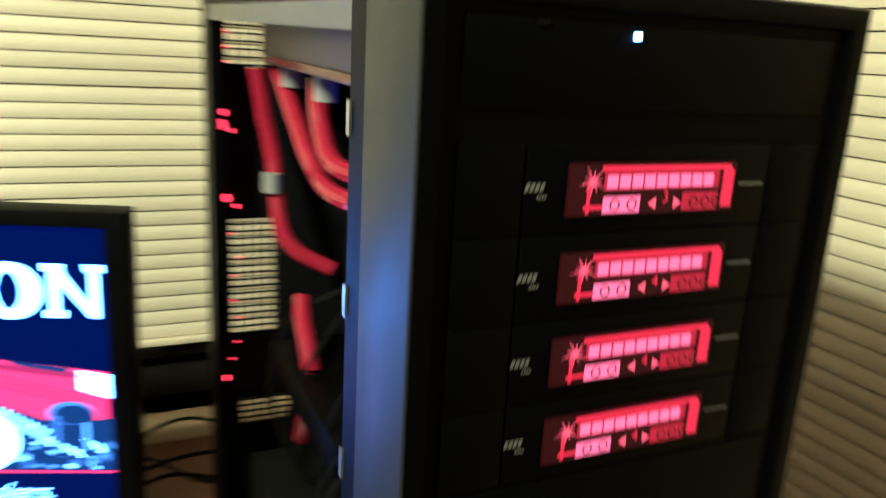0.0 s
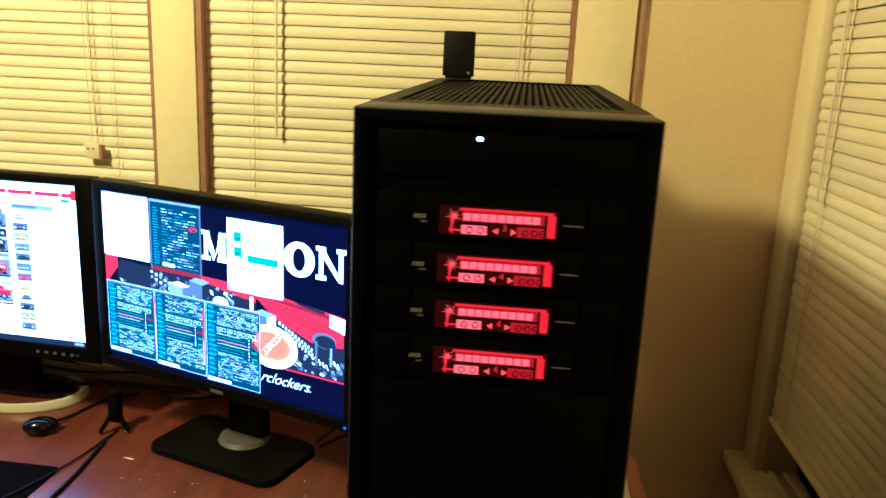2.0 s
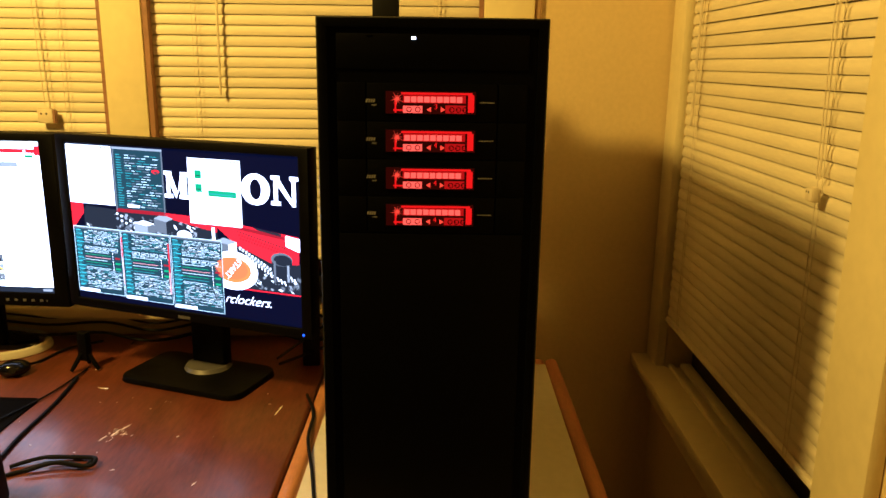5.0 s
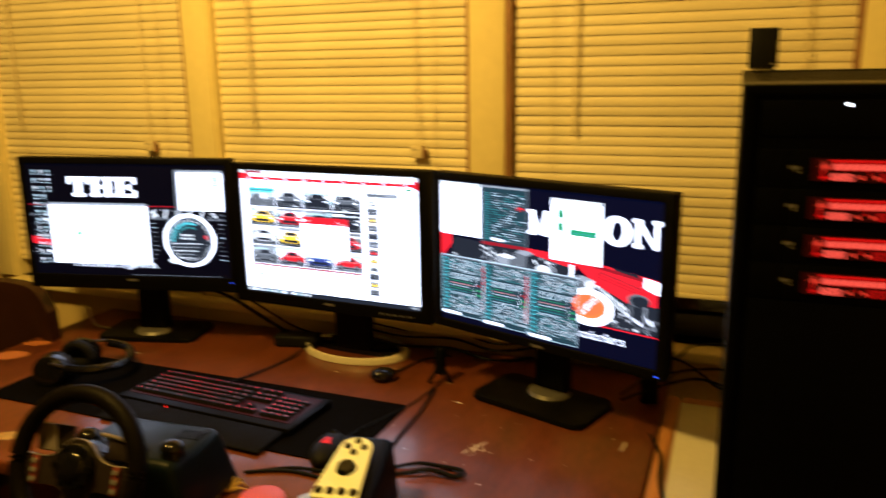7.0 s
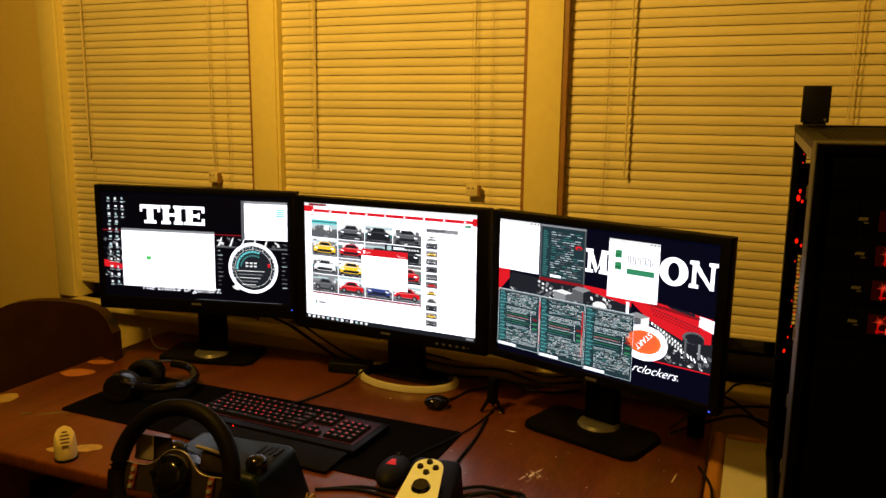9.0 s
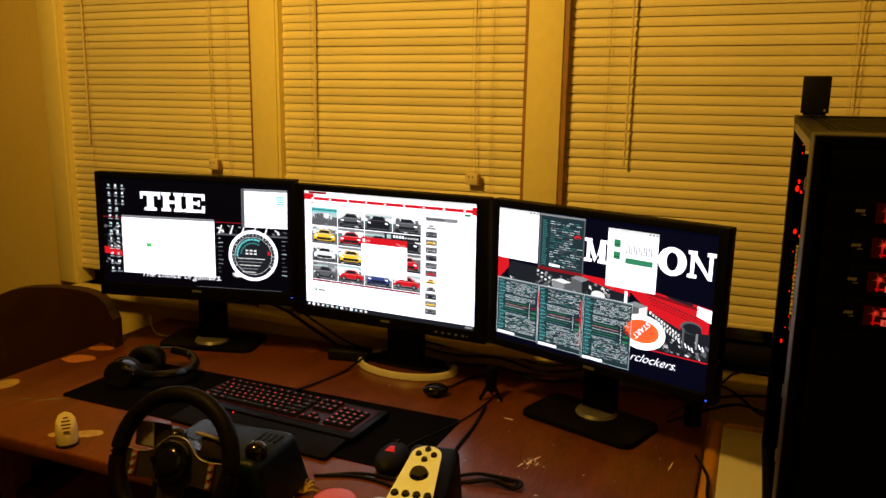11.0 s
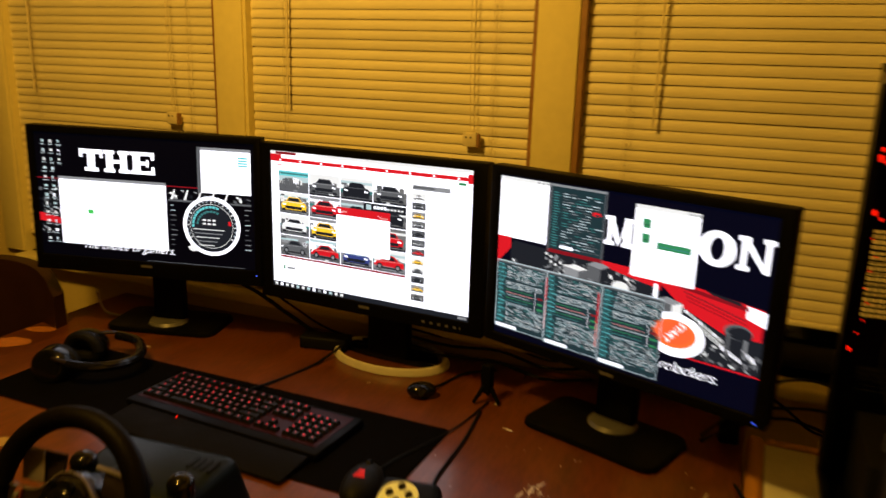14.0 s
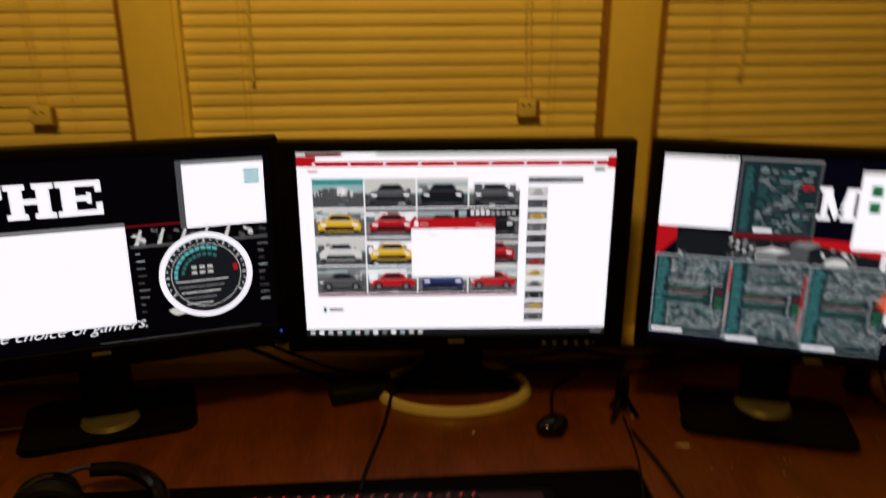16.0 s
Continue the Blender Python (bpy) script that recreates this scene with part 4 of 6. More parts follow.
def fan_controller(parent, z, digit):
    """A drive-bay controller with a lit touch display; z is its centre."""
    f = bx("fan_controller", (-0.074, 0.074, 0.0016, 0.05, z - 0.0215, z + 0.0215), PANEL, parent, "black fan controller with a red lit display", w=0.0012)
    bx("display", (-0.0525, 0.0495, -0.0006, 0.0012, z - 0.0125, z + 0.0125), LCD_DARK, f)
    bm, br, dk, pale, dim = (bmesh.new() for k in range(5))
    Y = -0.0010

    def r(b, x0, x1, z0, z1, y=Y):
        flat(b, [(x0 - 0.0018, z + z0), (x1 - 0.0018, z + z0), (x1 - 0.0018, z + z1), (x0 - 0.0018, z + z1)], y)
    r(bm, -0.033, 0.0475, 0.0090, 0.0115), r(bm, 0.0425, 0.0495, -0.0105, 0.0090)
    r(pale, -0.031, -0.009, -0.0115, -0.0035), r(bm, -0.042, -0.031, -0.0095, -0.0075), r(bm, -0.0405, -0.0385, -0.0115, 0.004)
    r(dim, 0.017, 0.040, -0.0115, -0.0025), r(dim, -0.031, 0.040, -0.0003, 0.0086, Y + 0.0003)
    for k in range(9):
        sq = bmesh.new()
        r(sq, -0.0295 + 0.0074 * k, -0.0232 + 0.0074 * k, 0.0005, 0.0070)
        part("level_square", sq, RED_PALE, f, smooth=False)
    for k in range(10):
        a = 2 * math.pi * k / 10 + 0.2
        c, s = math.cos(a), math.sin(a)
        L = 0.0085 if k % 2 else 0.0062
        flat(br, [(-0.0395 + 0.0006 * s, z + 0.004 - 0.0006 * c), (-0.0395 + L * c, z + 0.004 + L * s), (-0.0395 - 0.0006 * s, z + 0.004 + 0.0006 * c)], Y - 0.0002)
    flat(br, [(-0.006, z - 0.0075), (-0.001, z - 0.0045), (-0.001, z - 0.0105)], Y)
    flat(br, [(0.015, z - 0.0075), (0.010, z - 0.0045), (0.010, z - 0.0105)], Y)
    for cx in (-0.026, -0.016, 0.0225, 0.030, 0.0375):
        n = 14
        for k in range(n):
            a, b = 2 * math.pi * k / n, 2 * math.pi * (k + 1) / n
            flat(dk, [(cx + q * math.cos(c), z - 0.0075 + q * math.sin(c)) for q, c in ((0.0022, a), (0.0031, a), (0.0031, b), (0.0022, b))], Y - 0.0004)
        if cx > 0:
            r(dk, cx - 0.0012, cx + 0.0012, -0.0079, -0.0071, Y - 0.0004)
    tagged(part("display_segment", bm, RED_GLOW, f, smooth=False), kind="stuff")
    tagged(part("display_segment", br, RED_BRIGHT, f, smooth=False), kind="stuff")
    tagged(part("display_segment", pale, RED_PALE, f, smooth=False), kind="stuff")
    tagged(part("display_segment", dim, RED_DIM, f, smooth=False), kind="stuff")
    tagged(part("display_mark", dk, GLOSS, f, smooth=False), kind="stuff")
    lettering("channel_digit", digit, 0.0085, RED_GLOW, f, pose(0.0045, Y - 0.0003, z - 0.0105, 90, 0, 0))
    # maker's marks as plain slanted bars
    bm = bmesh.new()
    for x0, n, step, w, z0, h in ((-0.0735, 4, 0.0027, 0.0019, -0.0004, 0.0040), (-0.0668, 4, 0.0014, 0.0009, -0.0040, 0.0018), (0.0555, 9, 0.0019, 0.0013, 0.0, 0.0015)):
        for k in range(n):
            x = x0 + step * k - 0.0018
            flat(bm, [(x, z + z0), (x + w, z + z0), (x + w + 0.3 * h, z + z0 + h), (x + 0.3 * h, z + z0 + h)], 0.0011)
    tagged(part("maker_mark", bm, PRINT, f, "plain grey bars", smooth=False), kind="stuff")


def grille(parent, x0, x1, z0, z1, y, step=0.011):
    """Crossed bars of a vent, with light through the gaps."""
    bm = bmesh.new()
    x = x0
    while x <= x1:
        box(bm, x - 0.0011, x + 0.0011, y, y + 0.002, z0, z1)
        x += step
    z = z0
    while z <= z1:
        box(bm, x0, x1, y, y + 0.0022, z - 0.0011, z + 0.0011)
        z += step * 0.8
    part("vent_grille", bm, BLACK_SOFT, parent, smooth=False)


def tower():
    e = thing("computer_tower", pose(0.445, 0.626, DZ + 0.002), "tall black computer tower, side panel off, on the white table", "computer")
    w, d, z0, z1 = 0.130, 0.648, 0.03, 0.721
    # front door: outer edge frame and a recessed face
    bm = bmesh.new()
    ring(bm, (-w, w, z0, z1), (-w + 0.012, w - 0.012, z0 + 0.012, z1 - 0.012), 0, 0.068)
    bmesh.ops.recalc_face_normals(bm, faces=bm.faces)
    bevel(bm, 0.0015)
    for f in bm.faces:
        f.normal_update()
        cm = f.calc_center_median()
        # outer sides and top take the paler colour, the rest the panel black
        f.material_index = 0 if (abs(cm.x) > w - 0.002 or cm.z > z1 - 0.002) and abs(f.normal.y) < 0.97 else 1
    part("front_frame", bm, [EDGE, PANEL], e, "black aluminium frame, paler on its outer sides and top")
    bx("front_inner_frame", (-w + 0.0122, w - 0.0122, 0.0045, 0.02, z0 + 0.0122, z1 - 0.0122), PANEL, e)
    bx("upper_panel", (-0.108, 0.108, 0.0025, 0.006, 0.664, z1 - 0.018), PANEL, e, w=0.0008)
    for k in range(4):
        fan_controller(e, 0.6275 - 0.0434 * k, "3" if k == 0 else "4")
        for s in (-1, 1):
            bx("bay_cheek", (s * 0.0755 if s > 0 else -0.108, 0.108 if s > 0 else -0.0755, 0.002, 0.006, 0.6275 - 0.0434 * k - 0.0215, 0.6275 - 0.0434 * k + 0.0215), PANEL, e, w=0.0008)
    bx("lower_panel", (-0.108, 0.108, 0.002, 0.006, z0 + 0.02, 0.474), PANEL, e, w=0.001)
    bm = bmesh.new()
    box(bm, -0.0232, -0.0188, 0.0008, 0.003, 0.6967, 0.6999)
    bevel(bm, 0.0008)
    part("power_light", bm, WHITE_LED, e, "small white oblong light")
    bx("reset_button", (-0.075, -0.069, 0.0015, 0.003, 0.7005, 0.7025), BLACK, e)
    bm = bmesh.new()
    flat(bm, [(-0.028, 0.101), (-0.016, 0.101), (-0.020, 0.109)], 0.001)
    flat(bm, [(-0.012, 0.102), (0.022, 0.102), (0.022, 0.106), (-0.012, 0.106)], 0.001)
    part("maker_mark", bm, PRINT, e, "plain grey emblem and bar", smooth=False)
    # body
    bx("right_panel", (w - 0.004, w - 0.0005, 0.069, d, z0, z1 - 0.004), PANEL, e)
    bx("floor_pan", (-w + 0.001, w - 0.0045, 0.069, d, z0, z0 + 0.004), BLACK, e)
    bm = bmesh.new()
    box(bm, -w, w, 0.069, 0.10, z1 - 0.012, z1)
    box(bm, -w, w, d - 0.03, d, z1 - 0.012, z1)
    box(bm, -w, -w + 0.02, 0.1, d - 0.03, z1 - 0.012, z1)
    box(bm, w - 0.02, w, 0.1, d - 0.03, z1 - 0.012, z1)
    part("top_frame", bm, BLACK, e)
    bm = bmesh.new()
    y = 0.104
    while y < d - 0.032:
        box(bm, -w + 0.02, w - 0.02, y, y + 0.006, z1 - 0.0065, z1 - 0.003)
        y += 0.052
    x = -w + 0.0235
    while x < w - 0.024:
        box(bm, x, x + 0.0042, 0.1, d - 0.03, z1 - 0.006, z1 - 0.002)
        x += 0.0082
    part("top_mesh", bm, BLACK_SOFT, e, "black perforated top", smooth=False)
    # open side: uprights, rails
    bx("side_upright", (-w + 0.001, -w + 0.016, 0.069, 0.092, z0, z1 - 0.012), BLACK, e)
    bx("rear_upright", (-w + 0.001, -w + 0.012, d - 0.05, d - 0.002, z0, z1 - 0.012), BLACK, e)
    bx("side_rail", (-w + 0.001, -w + 0.012, 0.0925, d - 0.0505, z1 - 0.028, z1 - 0.0125), SILVER, e, "bare metal upper rail")
    bx("side_rail", (-w + 0.001, -w + 0.012, 0.0925, d - 0.0505, z0 + 0.005, z0 + 0.02), BLACK, e)
    for k in range(6):
        bx("panel_hook", (-w - 0.0005, -w + 0.0035, 0.088, 0.0935, 0.14 + 0.1 * k, 0.158 + 0.1 * k), METAL, e)
    # rear panel with vents
    bm = bmesh.new()
    vents = [(-0.105, -0.055, 0.645, 0.695), (-0.103, -0.045, 0.315, 0.462), (-0.093, -0.027, 0.188, 0.232)]
    box(bm, -0.1175, -0.106, d - 0.003, d, z0 + 0.005, z1 - 0.013)
    box(bm, -0.0265, w - 0.0045, d - 0.003, d, z0 + 0.005, z1 - 0.013)
    lo = z0 + 0.005
    for a, b, c, f in sorted(vents, key=lambda q: q[2]):
        box(bm, -0.106, -0.0265, d - 0.003, d, lo, c)
        if a > -0.1055:
            box(bm, -0.106, a, d - 0.003, d, c, f)
        if b < -0.027:
            box(bm, b, -0.0265, d - 0.003, d, c, f)
        lo = f
    box(bm, -0.106, -0.0265, d - 0.003, d, lo, z1 - 0.013)
    tagged(part("rear_panel", bm, BLACK_SOFT, e, smooth=False), kind="stuff")
    for a, b, c, f in vents:
        grille(e, a, b, c, f, d - 0.006)
    # inside
    bx("motherboard", (0.045, 0.05, 0.22, d - 0.02, 0.30, 0.63), BOARD, e)
    bx("motherboard_tray", (0.052, 0.055, 0.10, d - 0.004, z0 + 0.01, z1 - 0.02), BLACK, e)
    bx("radiator", (-0.075, 0.044, 0.16, 0.57, 0.652, 0.700), mat("radiator_fins", (0.26, 0.22, 0.17), 0.5, metal=0.4, var=0.3, fine=300, stretch=(1, 30, 1)), e, "tan finned radiator", w=0.002)
    bx("radiator_strip", (-0.078, -0.0755, 0.18, 0.56, 0.655, 0.661), TUBE_RED, e)
    bx("graphics_card", (-0.07, 0.044, 0.30, 0.56, 0.30, 0.335), BLACK, e, w=0.003)
    bx("power_supply", (-0.09, 0.044, 0.40, 0.60, z0 + 0.006, 0.17), BLACK_SOFT, e, w=0.003)
    bx("drive_cage", (-0.085, 0.044, 0.11, 0.21, z0 + 0.006, 0.46), BLACK, e, w=0.003)
    runs = [[(-0.078, 0.60, 0.645), (-0.068, 0.60, 0.59), (-0.060, 0.592, 0.542), (-0.052, 0.565, 0.456), (0.0, 0.55, 0.42)],
            [(-0.061, 0.56, 0.645), (-0.055, 0.51, 0.60), (-0.050, 0.457, 0.559), (-0.048, 0.37, 0.545), (0.0, 0.30, 0.54)],
            [(-0.050, 0.44, 0.645), (-0.052, 0.42, 0.60), (-0.046, 0.37, 0.57), (0.0, 0.29, 0.57)],
            [(-0.045, 0.515, 0.40), (-0.049, 0.495, 0.383), (-0.050, 0.455, 0.34), (-0.049, 0.47, 0.29), (-0.048, 0.50, 0.235)]]
    for r in runs:
        bm = bmesh.new()
        tube(bm, r, 0.0095, 10)
        part("coolant_tube", bm, TUBE_RED, e, "red flexible coolant tube")
    for p in ((-0.049, 0.531, 0.642), (-0.049, 0.40, 0.640), (-0.06, 0.578, 0.52)):
        bm = bmesh.new()
        cyl(bm, (p[0] - 0.005, p[1], p[2] - 0.012), (p[0] - 0.005, p[1], p[2] + 0.010), 0.0105, seg=14)
        part("tube_fitting", bm, WHITEP, e, "white tube fitting")
    for p, s in (((-0.112, 0.628, 0.578), 0.006), ((-0.110, 0.628, 0.592), 0.004), ((-0.106, 0.60, 0.575), 0.003), ((-0.108, 0.628, 0.492), 0.005), ((-0.100, 0.61, 0.486), 0.003), ((-0.049, 0.585, 0.282), 0.008), ((-0.060, 0.56, 0.135), 0.003), ((-0.112, 0.63, 0.262), 0.004), *[((-0.109 + 0.004 * (k % 3), 0.60 - 0.012 * (k % 2), 0.30 + 0.026 * k), 0.0016) for k in range(7)], *[((-0.111, 0.60, 0.65 + 0.016 * k), 0.0015) for k in range(3)]):
        bm = bmesh.new()
        ball(bm, p, s * 0.62, 0.003, s * 1.05, 10)
        part("red_light", bm, RED_LED, e)
    bx("blue_light", (0.040, 0.044, 0.30, 0.33, 0.49, 0.60), BLUE_SOFT, e)
    rnd = random.Random(4)
    for k in range(7):
        a = rnd.uniform(0.25, 0.5)
        bm = bmesh.new()
        tube(bm, [(0.0, a, 0.42), (-0.06, a + rnd.uniform(-0.05, 0.08), 0.36), (-0.07, a + rnd.uniform(0, 0.1), 0.25), (-0.03, a + 0.05, 0.16)], 0.0022, 6)
        part("cable", bm, BLACK_SOFT, e)
    for x in (-0.1, 0.1):
        for y in (0.05, 0.6):
            bm = bmesh.new()
            cyl(bm, (x, y, 0), (x, y, 0.0295), 0.016, 0.018)
            part("foot", bm, BLACK_SOFT, e)
    # the case rises slightly towards its back
    for ob in list(e.children) + [c for q in e.children for c in q.children]:
        if ob.data and ob.matrix_basis.translation.length < 1e-6:
            for v in ob.data.vertices:
                v.co.z *= 0.9945 + 0.03 * max(0.0, v.co.y)


RED_LED_SOFT = glow("red_led_soft", (1.0, 0.02, 0.015), 0.6)
BLUE_SOFT = glow("blue_led_soft", (0.1, 0.15, 1.0), 0.6)
tower()
ant = thing("antenna_box", pose(0.3475, 1.235, DZ + 0.7335), "small upright matt black antenna box on top of the tower", "antenna")
bx("case", (-0.0245, 0.0245, -0.011, 0.011, 0.004, 0.0735), BLACK_SOFT, ant, w=0.002)
bx("base_clip", (-0.02, 0.02, -0.012, 0.012, 0.0, 0.0038), BLACK, ant)
bx("screw", (0.015, 0.019, -0.0125, -0.0112, 0.008, 0.012), METAL, ant)


# ---- things on the desk ----
def desk_mat():
    bm = bmesh.new()
    box(bm, -0.49, 0.49, -0.145, 0.145, 0, 0.003)
    es = [d for d in bm.edges if abs(d.verts[0].co.z - d.verts[1].co.z) > 0.002]
    bmesh.ops.bevel(bm, geom=es, offset=0.012, segments=4, affect="EDGES", profile=0.5)
    tagged(part("desk_mat", bm, CLOTH, at=pose(-0.838, 1.032, DZ, 0, 0, -1)), "long matt black cloth desk mat", "desk mat")


CLOTH = mat("black_cloth", (0.0026, 0.0022, 0.002), 0.85, spec=0.02, var=0.2, scale=40, bump=0.2, fine=700)
KEYCAP = mat("black_keycap", (0.005, 0.0045, 0.0045), 0.5, spec=0.2, var=0.15)
KEYRED = glow("key_red", (1.0, 0.035, 0.045), 1.0)
KEYDIM = glow("key_dim", (0.85, 0.17, 0.18), 0.5)
KEYGLOW = glow("key_backlight", (1.0, 0.01, 0.012), 0.018)


def key_mesh(w, lit):
    bm = bmesh.new()
    vs = box(bm, -w / 2, w / 2, -0.0075, 0.0075, 0, 0.008)
    for v in vs:
        if v.co.z > 0.004:
            v.co.x *= (w - 0.005) / w
            v.co.y = v.co.y * 0.72 + 0.0008
    f = bm.faces.new([bm.verts.new(p) for p in ((-0.0022, -0.0006, 0.0083), (0.0018, -0.0006, 0.0083), (0.0018, 0.0036, 0.0083), (-0.0022, 0.0036, 0.0083))])
    f.material_index = 1
    me = bpy.data.meshes.new("key")
    bm.to_mesh(me)
    bm.free()
    me.materials.append(KEYCAP)
    me.materials.append(KEYRED if lit else KEYDIM)
    return me


def keyboard():
    e = thing("keyboard", pose(-0.748, 1.037, DZ + 0.003, 0, 0, -3.5), "black mechanical keyboard with red backlit keys on the desk mat", "keyboard")
    bm = bmesh.new()
    box(bm, -0.238, 0.238, -0.082, 0.082, 0.002, 0.018)
    bevel(bm, 0.004)
    part("body", bm, BLACK, e)
    bx("key_plate", (-0.226, 0.222, -0.06, 0.07, 0.0182, 0.0192), KEYGLOW, e, "plate between the keys, dimly lit red")
    bm = bmesh.new()
    vs = box(bm, -0.215, 0.225, -0.17, -0.084, 0.001, 0.014)
    for v in vs:
        if v.co.y < -0.15 and v.co.z > 0.01:
            v.co.z = 0.007
    bevel(bm, 0.003)
    part("wrist_rest", bm, REST, e, "dark grey palm rest")
    rnd, cache = random.Random(8), {}
    rows = [("f", 0.064), ("n", 0.040), ("q", 0.021), ("a", 0.002), ("z", -0.017), ("s", -0.036)]
    for kind, y in rows:
        x, keys = -0.222, []
        widths = {"f": [1] * 13, "n": [1] * 13 + [2], "q": [1.5] + [1] * 12 + [1.5], "a": [1.75] + [1] * 11 + [2.25], "z": [2.25] + [1] * 10 + [2.75], "s": [1.25, 1.25, 1.25, 6.25, 1.25, 1.25, 1.25, 1.25]}[kind]
        for w in widths:
            keys.append((x + w * 0.019 / 2 * (15 / 15), w))
            x += w * 0.019 * (15 / 13 if kind == "f" else 1)
        nav = {"f": 3, "n": 3, "q": 3, "a": 0, "z": 1, "s": 3}[kind]
        for k in range(nav):
            keys.append((0.078 + 0.019 * (k if nav == 3 else 1), 1))
        for k in range(4 if kind != "f" else 0):
            keys.append((0.146 + 0.019 * k, 1))
        for cx, w in keys:
            lit = rnd.random() < (0.6 if cx > 0.06 else 0.35)
            me = cache.setdefault((w, lit), None) or key_mesh(w * 0.019 - 0.0015, lit)
            cache[(w, lit)] = me
            k = new("key", me)
            k.parent = e
            k.matrix_basis = pose(cx, y - 0.008, 0.0185)
    bm = bmesh.new()
    ball(bm, (-0.09, -0.088, 0.0152), 0.002, seg=8)
    part("indicator_light", bm, RED_LED, e)


REST = mat("dark_grey_rubber", (0.0045, 0.004, 0.0035), 0.65, spec=0.05, var=0.15, scale=30, bump=0.2, fine=500)


def mouse():
    e = thing("mouse", pose(-0.398, 0.90, DZ + 0.003, 0, 0, 8), "black gaming mouse with a red lit mark", "mouse")
    bm = bmesh.new()
    ball(bm, (0, 0, 0.012), 0.034, 0.06, 0.026, 24)
    bmesh.ops.bisect_plane(bm, geom=bm.verts[:] + bm.edges[:] + bm.faces[:], plane_co=(0, 0, 0.001), plane_no=(0, 0, -1), clear_outer=True)
    part("shell", bm, BLACK_SOFT, e)
    bm = bmesh.new()
    cyl(bm, (-0.004, 0.035, 0.030), (0.004, 0.035, 0.030), 0.009, seg=14)
    part("wheel", bm, BLACK, e)
    bm = bmesh.new()
    for z, s in ((0, 0.011), (1, 0.007)):
        bm.faces.new([bm.verts.new(p) for p in ((-s, -0.018 + 0.012 * z, 0.0375 + 0.001 * z), (s, -0.018 + 0.012 * z, 0.0375 + 0.001 * z), (s * 0.6, -0.008 + 0.012 * z, 0.0392), (-s * 0.6, -0.008 + 0.012 * z, 0.0392))])
    part("lit_mark", bm, RED_LED_SOFT, e, smooth=False)


def headphones():
    e = thing("headphones", pose(-1.235, 1.07, DZ + 0.003, 0, 0, -78) @ Matrix.Diagonal((1.2, 1.15, 1.02, 1)), "black over-ear headphones lying on the desk mat", "headphones")
    for s in (-1, 1):
        bm = bmesh.new()
        cyl(bm, (s * 0.045, -0.01, 0.028), (s * 0.072, -0.012, 0.034), 0.044, 0.036, 28)
        bevel(bm, 0.006, 3)
        part("ear_cup", bm, GLOSS, e)
        bm = bmesh.new()
        n = 24
        c = Vector((s * 0.036, -0.01, 0.027))
        tube(bm, [(c.x, c.y + 0.033 * math.cos(2 * math.pi * k / 8), max(c.z + 0.033 * math.sin(2 * math.pi * k / 8), 0.012)) for k in range(8)], 0.012, 10, True)
        part("ear_pad", bm, BLACK_SOFT, e)
        bm = bmesh.new()
        tube(bm, [(s * 0.066, 0.0, 0.055), (s * 0.078, 0.03, 0.055), (s * 0.076, 0.05, 0.05)], 0.004, 8)
        part("yoke", bm, GUN, e, "dark grey yoke")
    bm = bmesh.new()
    tube(bm, [(-0.076, 0.04, 0.05), (-0.07, 0.085, 0.045), (-0.035, 0.12, 0.040), (0.0, 0.13, 0.038), (0.035, 0.12, 0.040), (0.07, 0.085, 0.045), (0.076, 0.04, 0.05)], 0.0105, 10)
    part("headband", bm, GLOSS, e)


